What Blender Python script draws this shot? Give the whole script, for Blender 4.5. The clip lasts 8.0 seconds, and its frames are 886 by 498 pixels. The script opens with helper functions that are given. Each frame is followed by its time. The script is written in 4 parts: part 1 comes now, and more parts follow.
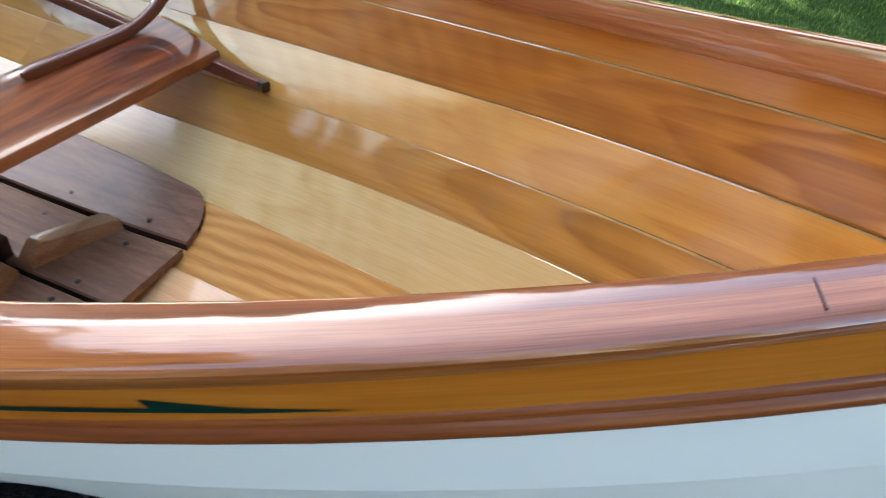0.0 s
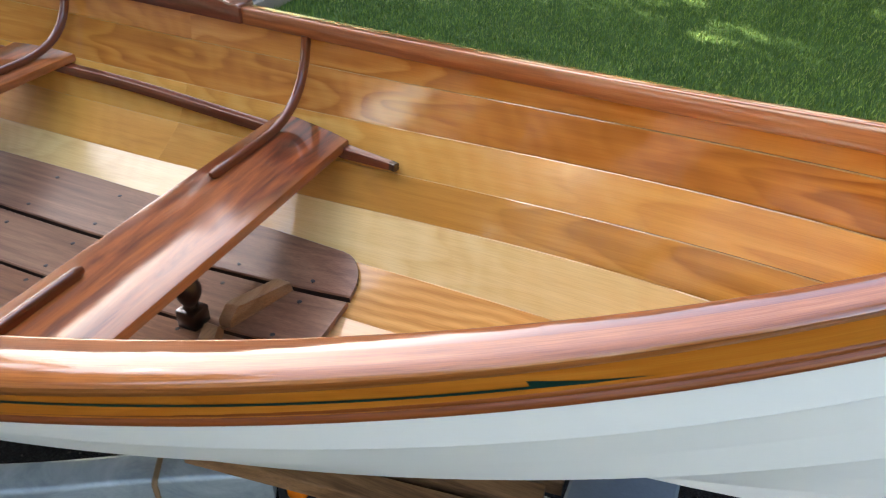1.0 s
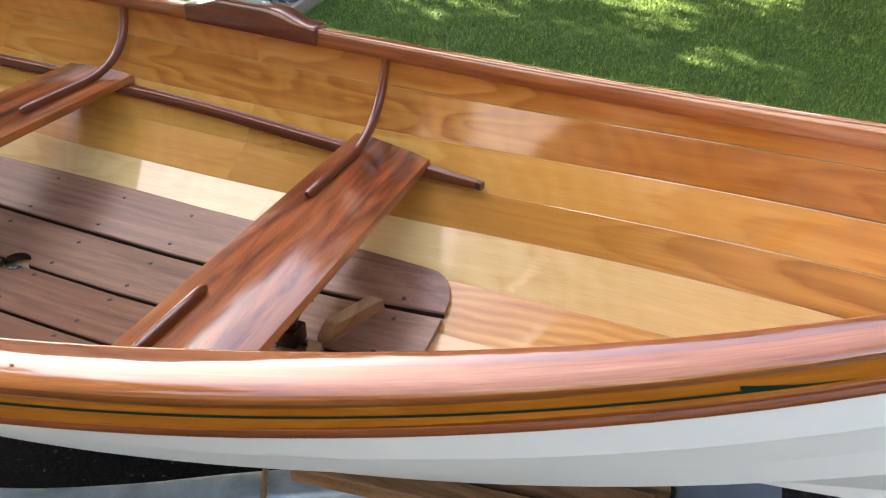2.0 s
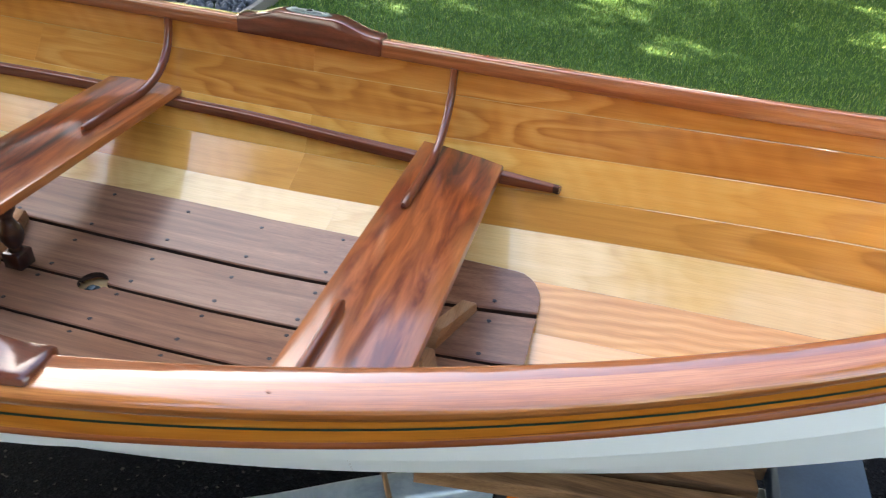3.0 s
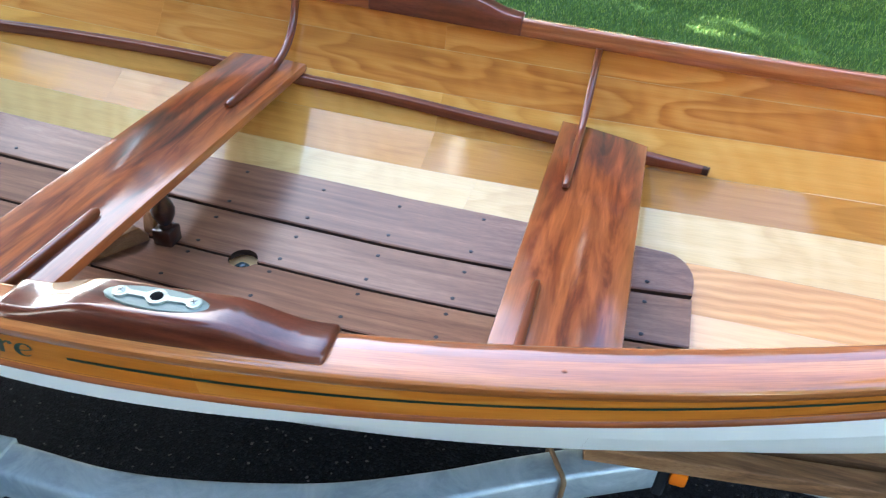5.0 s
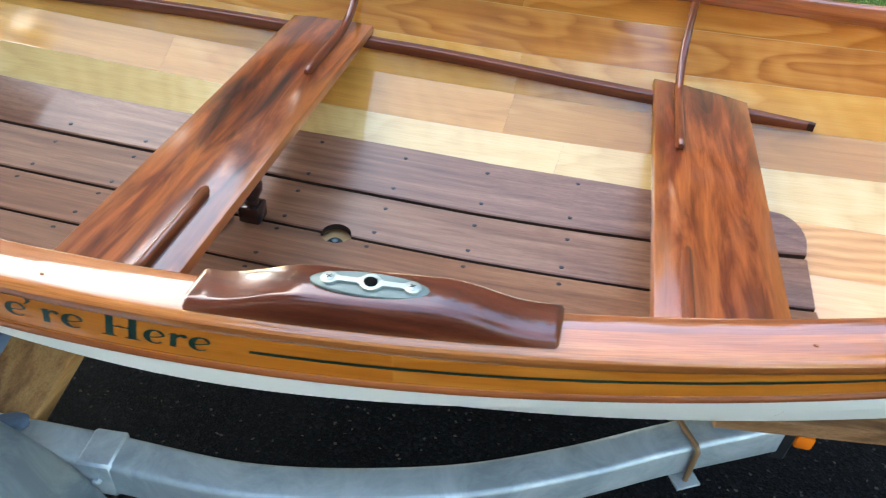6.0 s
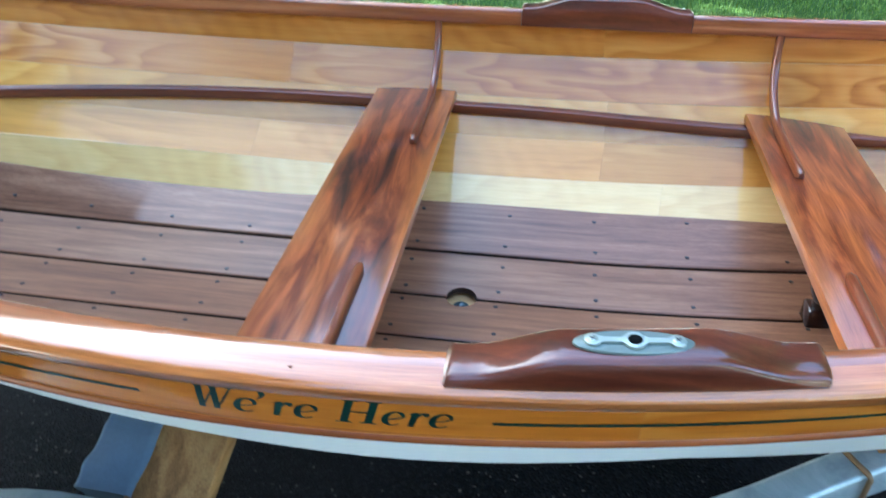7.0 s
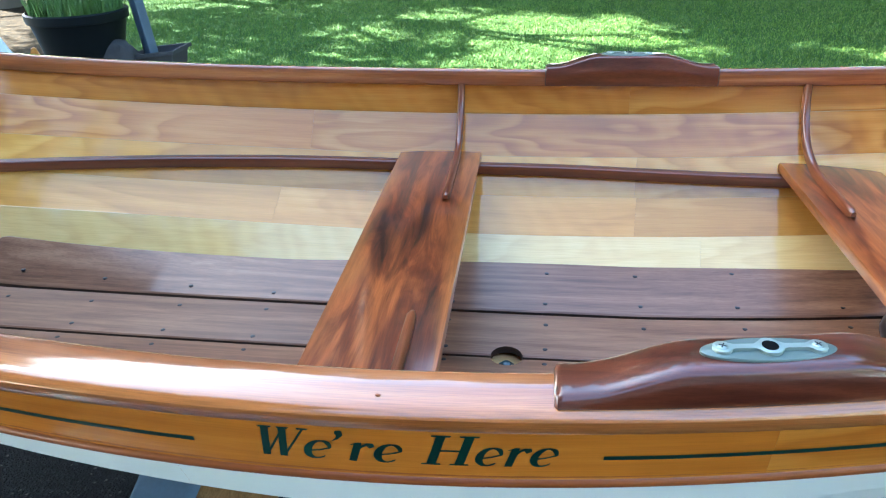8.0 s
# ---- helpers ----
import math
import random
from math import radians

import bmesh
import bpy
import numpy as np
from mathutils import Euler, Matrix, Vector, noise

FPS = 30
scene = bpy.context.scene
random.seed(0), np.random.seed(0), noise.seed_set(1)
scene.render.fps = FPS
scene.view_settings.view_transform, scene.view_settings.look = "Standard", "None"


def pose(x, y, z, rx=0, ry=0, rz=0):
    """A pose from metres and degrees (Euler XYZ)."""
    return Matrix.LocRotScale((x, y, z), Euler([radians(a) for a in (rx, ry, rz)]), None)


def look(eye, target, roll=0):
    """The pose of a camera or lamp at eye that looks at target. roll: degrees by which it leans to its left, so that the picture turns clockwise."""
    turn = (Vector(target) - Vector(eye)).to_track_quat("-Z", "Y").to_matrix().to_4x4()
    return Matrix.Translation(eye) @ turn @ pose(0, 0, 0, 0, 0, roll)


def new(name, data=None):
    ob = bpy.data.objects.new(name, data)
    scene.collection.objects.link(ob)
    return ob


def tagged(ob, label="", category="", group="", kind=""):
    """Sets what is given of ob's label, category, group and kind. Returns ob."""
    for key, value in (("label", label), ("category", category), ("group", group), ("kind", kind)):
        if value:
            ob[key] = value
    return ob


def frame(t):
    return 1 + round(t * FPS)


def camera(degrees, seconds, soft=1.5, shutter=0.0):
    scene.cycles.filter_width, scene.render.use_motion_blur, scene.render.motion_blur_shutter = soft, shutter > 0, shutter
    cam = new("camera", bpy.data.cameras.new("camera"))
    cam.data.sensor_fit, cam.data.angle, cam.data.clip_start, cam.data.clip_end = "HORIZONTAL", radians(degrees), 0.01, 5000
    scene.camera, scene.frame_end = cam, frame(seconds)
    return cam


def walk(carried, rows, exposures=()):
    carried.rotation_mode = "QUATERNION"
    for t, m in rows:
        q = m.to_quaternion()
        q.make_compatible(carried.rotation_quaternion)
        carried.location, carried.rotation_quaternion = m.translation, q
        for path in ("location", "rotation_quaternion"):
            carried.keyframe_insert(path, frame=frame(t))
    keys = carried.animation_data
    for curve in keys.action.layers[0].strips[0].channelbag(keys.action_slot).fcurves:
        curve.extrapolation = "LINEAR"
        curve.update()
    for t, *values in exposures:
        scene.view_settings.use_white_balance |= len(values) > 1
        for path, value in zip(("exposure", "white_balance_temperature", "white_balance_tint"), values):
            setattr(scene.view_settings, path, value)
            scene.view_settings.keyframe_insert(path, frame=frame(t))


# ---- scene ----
EXPO = 3.15
# seconds, stops, kelvin, tint: the white balance settles and drifts on the way
LOOK = [(0.0, 0.51, 6400, 8), (0.5, 0.64, 7050, 3), (1.0, 0.77, 7150, 13), (1.5, 0.81, 7700, 21), (3.5, 1.12, 6750, 9), (4.0, 1.18, 6350, 11), (4.5, 1.24, 5000, -1), (5.4, 1.37, 6700, 11), (5.8, 1.37, 6750, 9), (6.0, 1.37, 6750, 5), (6.5, 1.36, 5600, 4), (7.0, 1.37, 5500, -1), (7.5, 1.34, 5750, 1), (8.0, 1.31, 5500, -3)]
cam = camera(61.6, 8.0, soft=1.15, shutter=0.3)
# seconds, place in metres, turn in degrees
ROWS = [
    (0.0, 1.373, -0.467, 1.314, 50.82, -4.29, 27.91),
    (0.5, 1.304, -0.615, 1.394, 51.34, -2.04, 25.41),
    (1.0, 1.238, -0.783, 1.486, 54.06, -1.57, 23.40),
    (1.5, 1.170, -0.865, 1.499, 55.52, -2.24, 22.82),
    (1.7, 1.110, -0.879, 1.488, 55.88, -2.31, 22.22),
    (2.8, 0.803, -0.996, 1.515, 55.10, -4.04, 16.54),
    (3.0, 0.735, -1.029, 1.532, 55.18, -3.74, 15.40),
    (3.5, 0.624, -1.081, 1.544, 55.41, -3.98, 14.01),
    (4.0, 0.570, -1.112, 1.539, 55.28, -4.29, 14.52),
    (4.5, 0.519, -1.117, 1.535, 54.83, -4.50, 15.67),
    (4.7, 0.494, -1.116, 1.529, 54.47, -4.22, 15.98),
    (5.8, 0.214, -1.118, 1.481, 50.90, -3.95, 13.61),
    (6.0, 0.161, -1.127, 1.471, 50.86, -3.88, 12.74),
    (6.5, 0.022, -1.153, 1.464, 51.70, -1.82, 9.91),
    (7.0, -0.101, -1.172, 1.471, 55.19, 0.51, 8.75),
    (7.5, -0.182, -1.189, 1.385, 62.75, 1.69, 7.97),
    (8.0, -0.218, -1.173, 1.355, 63.08, 1.40, 6.59),
]
walk(cam, [(t, pose(x, y, z, rx, ry, rz)) for t, x, y, z, rx, ry, rz in ROWS], exposures=[(t, EXPO + e, k, tint) for t, e, k, tint in LOOK])

# ---- world and sun ----
world = bpy.data.worlds.new("sky")
scene.world = world
world.use_nodes = True
wn = world.node_tree.nodes
sky = wn.new("ShaderNodeTexSky")
sky.sky_type, sky.sun_disc = "NISHITA", False
SUN_EL, SUN_AZ = radians(38), radians(-59)  # azimuth from the +y axis towards +x
sky.sun_elevation, sky.sun_rotation = SUN_EL, SUN_AZ
sky.dust_density = 1.5
world.node_tree.links.new(sky.outputs[0], wn["Background"].inputs[0])
wn["Background"].inputs[1].default_value = 0.08
sun = new("sun", bpy.data.lights.new("sun", "SUN"))
sun.data.energy, sun.data.angle, sun.data.color = 5.0, radians(0.53), (1.0, 0.93, 0.82)
SUN_DIR = Vector((math.sin(SUN_AZ) * math.cos(SUN_EL), math.cos(SUN_AZ) * math.cos(SUN_EL), math.sin(SUN_EL)))
sun.matrix_world = look(SUN_DIR * 30, (0, 0, 0))


# ---- materials ----
class Mat:
    """A node material with short ways to add nodes."""

    def __init__(self, name, rough=0.5, metal=0.0, coat=0.0, coat_rough=0.05, spec=0.5):
        self.m = bpy.data.materials.new(name)
        self.m.use_nodes = True
        self.t = self.m.node_tree
        self.b = self.t.nodes["Principled BSDF"]
        for key, v in (("Roughness", rough), ("Metallic", metal), ("Coat Weight", coat), ("Coat Roughness", coat_rough), ("Specular IOR Level", spec), ("Coat IOR", 1.65)):
            self.b.inputs[key].default_value = v
        self.tc = self.t.nodes.new("ShaderNodeTexCoord").outputs["Object"]
        self.info = self.t.nodes.new("ShaderNodeObjectInfo")

    def put(self, socket, value):
        if isinstance(value, bpy.types.NodeSocket):
            self.t.links.new(value, socket)
        else:
            socket.default_value = value

    def math(self, op, a, b=0.0, c=0.0):
        n = self.t.nodes.new("ShaderNodeMath")
        n.operation = op
        for s, v in zip(n.inputs, (a, b, c)):
            self.put(s, v)
        return n.outputs[0]

    def coords(self, scale=(1, 1, 1), spread=0.0, rot=(0, 0, 0)):
        """Object coordinates, stretched; spread moves each object to its own stretch of the pattern."""
        n = self.t.nodes.new("ShaderNodeMapping")
        n.inputs["Scale"].default_value = scale
        n.inputs["Rotation"].default_value = rot
        self.put(n.inputs["Vector"], self.tc)
        if spread:
            v = self.t.nodes.new("ShaderNodeCombineXYZ")
            r = self.info.outputs["Random"]
            self.put(v.inputs[0], self.math("MULTIPLY", r, spread * 17.0))
            self.put(v.inputs[1], self.math("MULTIPLY", r, spread * 31.0))
            self.put(v.inputs[2], self.math("MULTIPLY", r, spread * 7.0))
            self.put(n.inputs["Location"], v.outputs[0])
        return n.outputs[0]

    def noise(self, vec, scale, detail=4.0, rough=0.55, distort=0.0):
        n = self.t.nodes.new("ShaderNodeTexNoise")
        self.put(n.inputs["Vector"], vec)
        for key, v in (("Scale", scale), ("Detail", detail), ("Roughness", rough), ("Distortion", distort)):
            n.inputs[key].default_value = v
        return n.outputs["Fac"]

    def wave(self, vec, scale, distort, detail=3.0, dscale=1.0, axis="Z", profile="SIN"):
        n = self.t.nodes.new("ShaderNodeTexWave")
        n.bands_direction, n.wave_profile = axis, profile
        self.put(n.inputs["Vector"], vec)
        for key, v in (("Scale", scale), ("Distortion", distort), ("Detail", detail), ("Detail Scale", dscale)):
            n.inputs[key].default_value = v
        return n.outputs["Fac"]

    def voronoi(self, vec, scale, feature="F1", out="Distance"):
        n = self.t.nodes.new("ShaderNodeTexVoronoi")
        n.feature = feature
        self.put(n.inputs["Vector"], vec)
        n.inputs["Scale"].default_value = scale
        return n.outputs[out]

    def ramp(self, fac, stops):
        n = self.t.nodes.new("ShaderNodeValToRGB")
        el = n.color_ramp.elements
        while len(el) < len(stops):
            el.new(0.5)
        for e, (p, c) in zip(el, stops):
            e.position, e.color = p, (*c, 1) if len(c) == 3 else c
        self.put(n.inputs[0], fac)
        return n.outputs[0]

    def mix(self, fac, a, b, mode="MIX"):
        n = self.t.nodes.new("ShaderNodeMix")
        n.data_type, n.blend_type = "RGBA", mode
        self.put(n.inputs[0], fac)
        for s, v in ((n.inputs[6], a), (n.inputs[7], b)):
            self.put(s, (*v, 1) if isinstance(v, tuple) and len(v) == 3 else v)
        return n.outputs[2]

    def hsv(self, colour, value=1.0, sat=1.0, hue=0.5):
        n = self.t.nodes.new("ShaderNodeHueSaturation")
        for key, v in (("Hue", hue), ("Saturation", sat), ("Value", value), ("Color", colour)):
            self.put(n.inputs[key], v)
        return n.outputs[0]

    def remap(self, fac, lo, hi):
        return self.math("MULTIPLY_ADD", fac, hi - lo, lo)

    def colour(self, c):
        self.put(self.b.inputs["Base Color"], (*c, 1) if isinstance(c, tuple) and len(c) == 3 else c)
        return self

    def bump(self, height, strength=0.2, distance=0.002, coat=False):
        n = self.t.nodes.new("ShaderNodeBump")
        n.inputs["Strength"].default_value, n.inputs["Distance"].default_value = strength, distance
        self.put(n.inputs["Height"], height)
        self.put(self.b.inputs["Normal"], n.outputs[0])
        if coat:
            self.put(self.b.inputs["Coat Normal"], n.outputs[0])
        return self

    def rough(self, fac):
        self.put(self.b.inputs["Roughness"], fac)
        return self


def wood(name, dark, mid, light, along="x", figure=3.0, rings=7.0, contrast=0.5, streaks=0.35, across=2.2, rough=0.35, coat=1.0, coat_rough=0.04, vary=0.1, pores=0.2, bump=0.03, coat_ior=1.65, stretch=0.42, ribbon=0.0, waviness=0.3, coat_bump=0.22, tongues=0.0, stripes=0.0, sap=None):
    """Wood with the grain along x, y or the length of the piece: contour-like figure, streaks, fine pores and slow changes of tone."""
    m = Mat(name, rough=rough, coat=coat, coat_rough=coat_rough, spec=0.15 if coat else 0.2)
    m.b.inputs["Coat IOR"].default_value = coat_ior
    if along == "length":  # the grain follows the piece
        m.tc = m.t.nodes["Texture Coordinate"].outputs["UV"]

    def grain(slow, fast):
        return m.coords((slow, fast, fast) if along != "y" else (fast, slow, fast), spread=1.0)

    field = m.noise(grain(stretch, across), figure, 1.6, 0.4, 0.5)
    if tongues:  # arcs that cross the sheet one behind the other
        length = m.t.nodes.new("ShaderNodeSeparateXYZ")
        m.put(length.inputs[0], grain(1.0, 1.0))
        field = m.math("MULTIPLY_ADD", length.outputs[0], tongues / rings, m.math("MULTIPLY", m.noise(grain(1.1, 5.5), figure, 1.4, 0.4, 0.3), 0.9))
    band = m.math("FRACT", m.math("MULTIPLY", field, rings))
    band = m.math("MULTIPLY", m.math("POWER", band, 1.4), m.math("SUBTRACT", 1.0, m.math("POWER", band, 6.0)))
    if tongues:  # the figure shows in some stretches only
        clear = m.ramp(m.noise(grain(1.0, 1.4), 1.9, 1.0), [(0.36, (0, 0, 0)), (0.62, (1, 1, 1))])
        band = m.math("MULTIPLY_ADD", m.math("SUBTRACT", band, 0.3), clear, 0.3)
    streak = m.noise(grain(0.6, 16.0) if waviness < 1 else grain(0.75, 5.5), figure * 1.6, 4, 0.58, waviness)
    tone = m.noise(grain(0.8, 1.4), 1.7, 3, 0.5)
    fac = m.math("MULTIPLY_ADD", m.math("SUBTRACT", band, 0.3), contrast, 0.5)
    fac = m.math("MULTIPLY_ADD", m.math("SUBTRACT", streak, 0.5), 2.0 * streaks, fac)
    fac = m.math("MULTIPLY_ADD", m.math("SUBTRACT", tone, 0.5), 0.45 if tongues else 0.7, fac)
    if ribbon:  # slanting ripples across the sheet, in patches
        ripple = m.wave(m.coords((1, 1, 1), 1.0, (0, 0, 0.6)), 6.5, 9.0, 2.0, 0.9, "X")
        patch = m.ramp(m.noise(grain(0.5, 1.0), 2.2, 2), [(0.42, (0, 0, 0)), (0.62, (1, 1, 1))])
        fac = m.math("MULTIPLY_ADD", m.math("MULTIPLY", m.math("SUBTRACT", ripple, 0.5), patch), ribbon, fac)
    if stripes:  # wavy growth lines along the sheet
        lines = m.wave(m.coords((1.0, 1.0, 1.0), 1.0, (0, 0, 0.10)), 17.0, 7.0, 1.6, 0.34, "Y")
        fac = m.math("MULTIPLY_ADD", m.math("SUBTRACT", lines, 0.5), stripes, fac)
    c = m.ramp(fac, [(0.2, dark), (0.5, mid), (0.8, light)])
    if sap:  # paler sapwood along both edges of the seats, coming and going
        place = m.t.nodes.new("ShaderNodeSeparateXYZ")
        m.put(place.inputs[0], m.tc)
        reach = m.math("ABSOLUTE", m.math("SUBTRACT", m.math("ABSOLUTE", place.outputs[0]), 0.432))
        reach = m.math("MULTIPLY_ADD", m.math("SUBTRACT", m.noise(grain(1.5, 4.0), 2.4, 3), 0.5), 0.11, reach)
        c = m.mix(m.math("MULTIPLY", m.ramp(reach, [(0.066, (0, 0, 0)), (0.092, (1, 1, 1))]), 0.5), c, sap)
    fine = m.noise(grain(3.0, 110.0), 6.0, 3, 0.6)
    c = m.mix(pores, c, m.ramp(fine, [(0.36, (0.35, 0.29, 0.25)), (0.58, (1, 1, 1))]), "MULTIPLY")
    c = m.hsv(c, m.remap(m.info.outputs["Random"], 1.0 - vary, 1.0 + vary))
    m.colour(c)
    m.bump(m.math("ADD", streak, fine), bump, 0.001)
    if coat:  # the varnish lies a little uneven
        n = m.t.nodes.new("ShaderNodeBump")
        n.inputs["Strength"].default_value, n.inputs["Distance"].default_value = coat_bump, 0.002
        m.put(n.inputs["Height"], m.noise(grain(6.0, 14.0), 1.6, 2, 0.5))
        m.put(m.b.inputs["Coat Normal"], n.outputs[0])
    return m


PLY = dict(along="length", tongues=4.0, coat_rough=0.075, pores=0.14, coat_ior=1.5, coat_bump=0.12)
amber_ply = wood("amber_varnished_plywood", (0.29, 0.086, 0.011), (0.50, 0.184, 0.028), (0.64, 0.29, 0.065), figure=2.6, rings=6.0, contrast=0.50, streaks=0.20, ribbon=0.06, vary=0.10, **PLY)
gold_ply = wood("golden_varnished_plywood", (0.47, 0.180, 0.026), (0.64, 0.296, 0.056), (0.75, 0.41, 0.105), figure=2.2, rings=5.0, contrast=0.42, streaks=0.16, ribbon=0.06, vary=0.06, **PLY)
tan_ply = wood("tan_varnished_plywood", (0.32, 0.125, 0.018), (0.54, 0.245, 0.045), (0.68, 0.36, 0.088), figure=2.0, rings=5.0, contrast=0.50, streaks=0.20, ribbon=0.06, vary=0.09, **PLY)
pale_ply = wood("pale_varnished_plywood", (0.52, 0.305, 0.095), (0.65, 0.425, 0.160), (0.75, 0.54, 0.245), figure=2.6, rings=5.0, contrast=0.36, streaks=0.14, ribbon=0.08, vary=0.06, **PLY)
striped_ply = wood("striped_varnished_plywood", (0.40, 0.16, 0.034), (0.62, 0.31, 0.085), (0.76, 0.44, 0.15), along="length", figure=2.2, contrast=0.1, streaks=0.12, across=6.0, coat_rough=0.075, stripes=0.2, vary=0.06, pores=0.2, coat_ior=1.5)
rosy_ply = wood("rosy_varnished_plywood", (0.58, 0.29, 0.10), (0.70, 0.40, 0.17), (0.80, 0.50, 0.24), figure=3.0, rings=6.0, contrast=0.25, streaks=0.2, vary=0.06, **PLY)
sheer_ply = wood("orange_varnished_sheer_plank", (0.32, 0.082, 0.007), (0.50, 0.155, 0.016), (0.64, 0.25, 0.038), figure=2.4, rings=5.0, contrast=0.42, streaks=0.25, ribbon=0.06, vary=0.08, **PLY)
# Pale plywood edge, with the laps' highlight put into its colour.
ply_edge = wood("plank_edge_with_highlight", (0.34, 0.17, 0.055), (0.45, 0.26, 0.095), (0.56, 0.36, 0.15), contrast=0.2, vary=0.04, rough=0.3, coat_rough=0.05)
# Dark strip painted as the shadow line in the corner of each lap.
lap_shade = wood("dark_lap_shade_line", (0.05, 0.018, 0.006), (0.09, 0.032, 0.010), (0.14, 0.05, 0.016), contrast=0.2, vary=0.04, rough=0.6, coat=0.0)
cedar = wood("varnished_cedar", (0.15, 0.036, 0.010), (0.30, 0.084, 0.022), (0.43, 0.150, 0.048), along="length", figure=2.0, rings=5.0, contrast=0.25, streaks=0.5, across=9.0, vary=0.05, pores=0.3, coat_rough=0.07, rough=0.4, coat_ior=1.78)
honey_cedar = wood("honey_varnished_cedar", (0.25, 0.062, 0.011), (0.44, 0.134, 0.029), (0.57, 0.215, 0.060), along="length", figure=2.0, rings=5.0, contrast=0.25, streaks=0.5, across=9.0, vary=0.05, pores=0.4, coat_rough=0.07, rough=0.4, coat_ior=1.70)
rosewood = wood("streaky_dark_wood", (0.030, 0.007, 0.004), (0.155, 0.030, 0.007), (0.35, 0.094, 0.022), sap=(0.44, 0.145, 0.034), along="y", figure=2.6, rings=2.0, contrast=0.42, streaks=0.65, across=6.0, vary=0.05, pores=0.3, coat_rough=0.11, coat_ior=1.5, waviness=1.5, coat_bump=0.03)
mahogany = wood("dark_varnished_mahogany", (0.058, 0.012, 0.006), (0.125, 0.028, 0.012), (0.19, 0.048, 0.019), figure=2.0, rings=5.0, contrast=0.25, streaks=0.4, across=8.0, vary=0.1, pores=0.3, coat_rough=0.09, coat_ior=1.5, coat_bump=0.05)
# Mahogany darkened for the shade under the seats; also the risers' dark ends.
shade_and_tip_wood = wood("near_black_varnished_wood", (0.010, 0.004, 0.003), (0.022, 0.007, 0.005), (0.04, 0.012, 0.008), figure=2.0, rings=5.0, contrast=0.25, streaks=0.4, across=8.0, vary=0.1, pores=0.3, coat_rough=0.09, coat_ior=1.5, coat_bump=0.05)
riserwood = wood("brown_varnished_mahogany", (0.062, 0.014, 0.006), (0.118, 0.027, 0.010), (0.180, 0.048, 0.018), along="length", figure=2.0, rings=5.0, contrast=0.25, streaks=0.4, across=8.0, vary=0.08, pores=0.3, coat_rough=0.09, coat_ior=1.5)
kneewood = wood("red_brown_bent_strip", (0.082, 0.018, 0.007), (0.155, 0.036, 0.012), (0.24, 0.066, 0.022), along="length", figure=2.0, rings=5.0, contrast=0.25, streaks=0.4, across=8.0, vary=0.08, pores=0.3, coat_rough=0.09, coat_ior=1.5)
guardwood = wood("red_brown_rub_strip", (0.16, 0.036, 0.009), (0.27, 0.068, 0.016), (0.38, 0.115, 0.03), along="length", figure=2.0, rings=5.0, contrast=0.25, streaks=0.5, across=9.0, vary=0.05, pores=0.3, coat=0.5, coat_rough=0.12, coat_ior=1.4)
teak = wood("satin_oiled_brown_wood", (0.110, 0.044, 0.022), (0.206, 0.094, 0.048), (0.305, 0.160, 0.088), figure=2.4, rings=6.0, contrast=0.22, streaks=0.45, across=8.0, rough=0.5, coat=0.6, coat_rough=0.28, coat_ior=1.5, coat_bump=0.10, vary=0.08, pores=0.4, bump=0.12)
# Near-black sides: the shade in the floor gaps is put into the colour.
board_side = wood("shade_dark_board_side", (0.020, 0.010, 0.006), (0.040, 0.020, 0.012), (0.07, 0.036, 0.02), rough=0.8, coat=0.0)
oak = wood("pale_bare_wood", (0.24, 0.125, 0.055), (0.34, 0.19, 0.09), (0.42, 0.25, 0.13), along="y", rough=0.5, coat=0.3, vary=0.08, pores=0.4, bump=0.1)
bunk_timber = wood("orange_bunk_timber", (0.145, 0.063, 0.019), (0.245, 0.115, 0.035), (0.32, 0.17, 0.060), along="y", rings=10.0, streaks=0.5, rough=0.7, coat=0.0, vary=0.1, pores=0.5, bump=0.3)
# Brown lumber toned down for the shade under the hull.
shade_lumber = wood("shade_toned_brown_lumber", (0.12, 0.055, 0.022), (0.22, 0.108, 0.045), (0.30, 0.16, 0.075), rings=10.0, streaks=0.5, rough=0.7, coat=0.0, vary=0.15, pores=0.5, bump=0.3)


def plain(name, c, rough=0.5, metal=0.0, coat=0.0, amount=0.12, scale=30.0, bump=0.05):
    m = Mat(name, rough=rough, metal=metal, coat=coat)
    n = m.noise(m.coords(), scale, 5, 0.6)
    big = m.noise(m.coords(), scale * 0.12, 3)
    fac = m.math("MULTIPLY_ADD", n, 0.5, m.math("MULTIPLY", big, 0.5))
    m.colour(m.hsv((*c, 1), m.remap(fac, 1 - amount, 1 + amount)))
    m.rough(m.remap(n, max(rough - 0.08, 0.02), min(rough + 0.08, 1)))
    m.bump(n, bump, 0.001)
    return m


white = plain("white_hull_paint", (0.86, 0.84, 0.77), 0.32, 0, 0.0, 0.02, 3, 0.0)
green = plain("green_lettering", (0.002, 0.026, 0.017), 0.4, 0, 0.3, 0.08, 80, 0.02)
galv = plain("galvanised_steel", (0.36, 0.40, 0.40), 0.46, 0.45, 0, 0.45, 34, 0.2)
bloom = galv.noise(galv.coords((1.0, 1.0, 1.0)), 9.0, 6, 0.7, 0.8)
galv.colour(galv.ramp(bloom, [(0.38, (0.27, 0.31, 0.32)), (0.52, (0.36, 0.40, 0.40)), (0.66, (0.44, 0.475, 0.47))]))
plate_metal = plain("pale_galvanised_casting", (0.15, 0.18, 0.155), 0.5, 0.5, 0, 0.2, 120, 0.15)
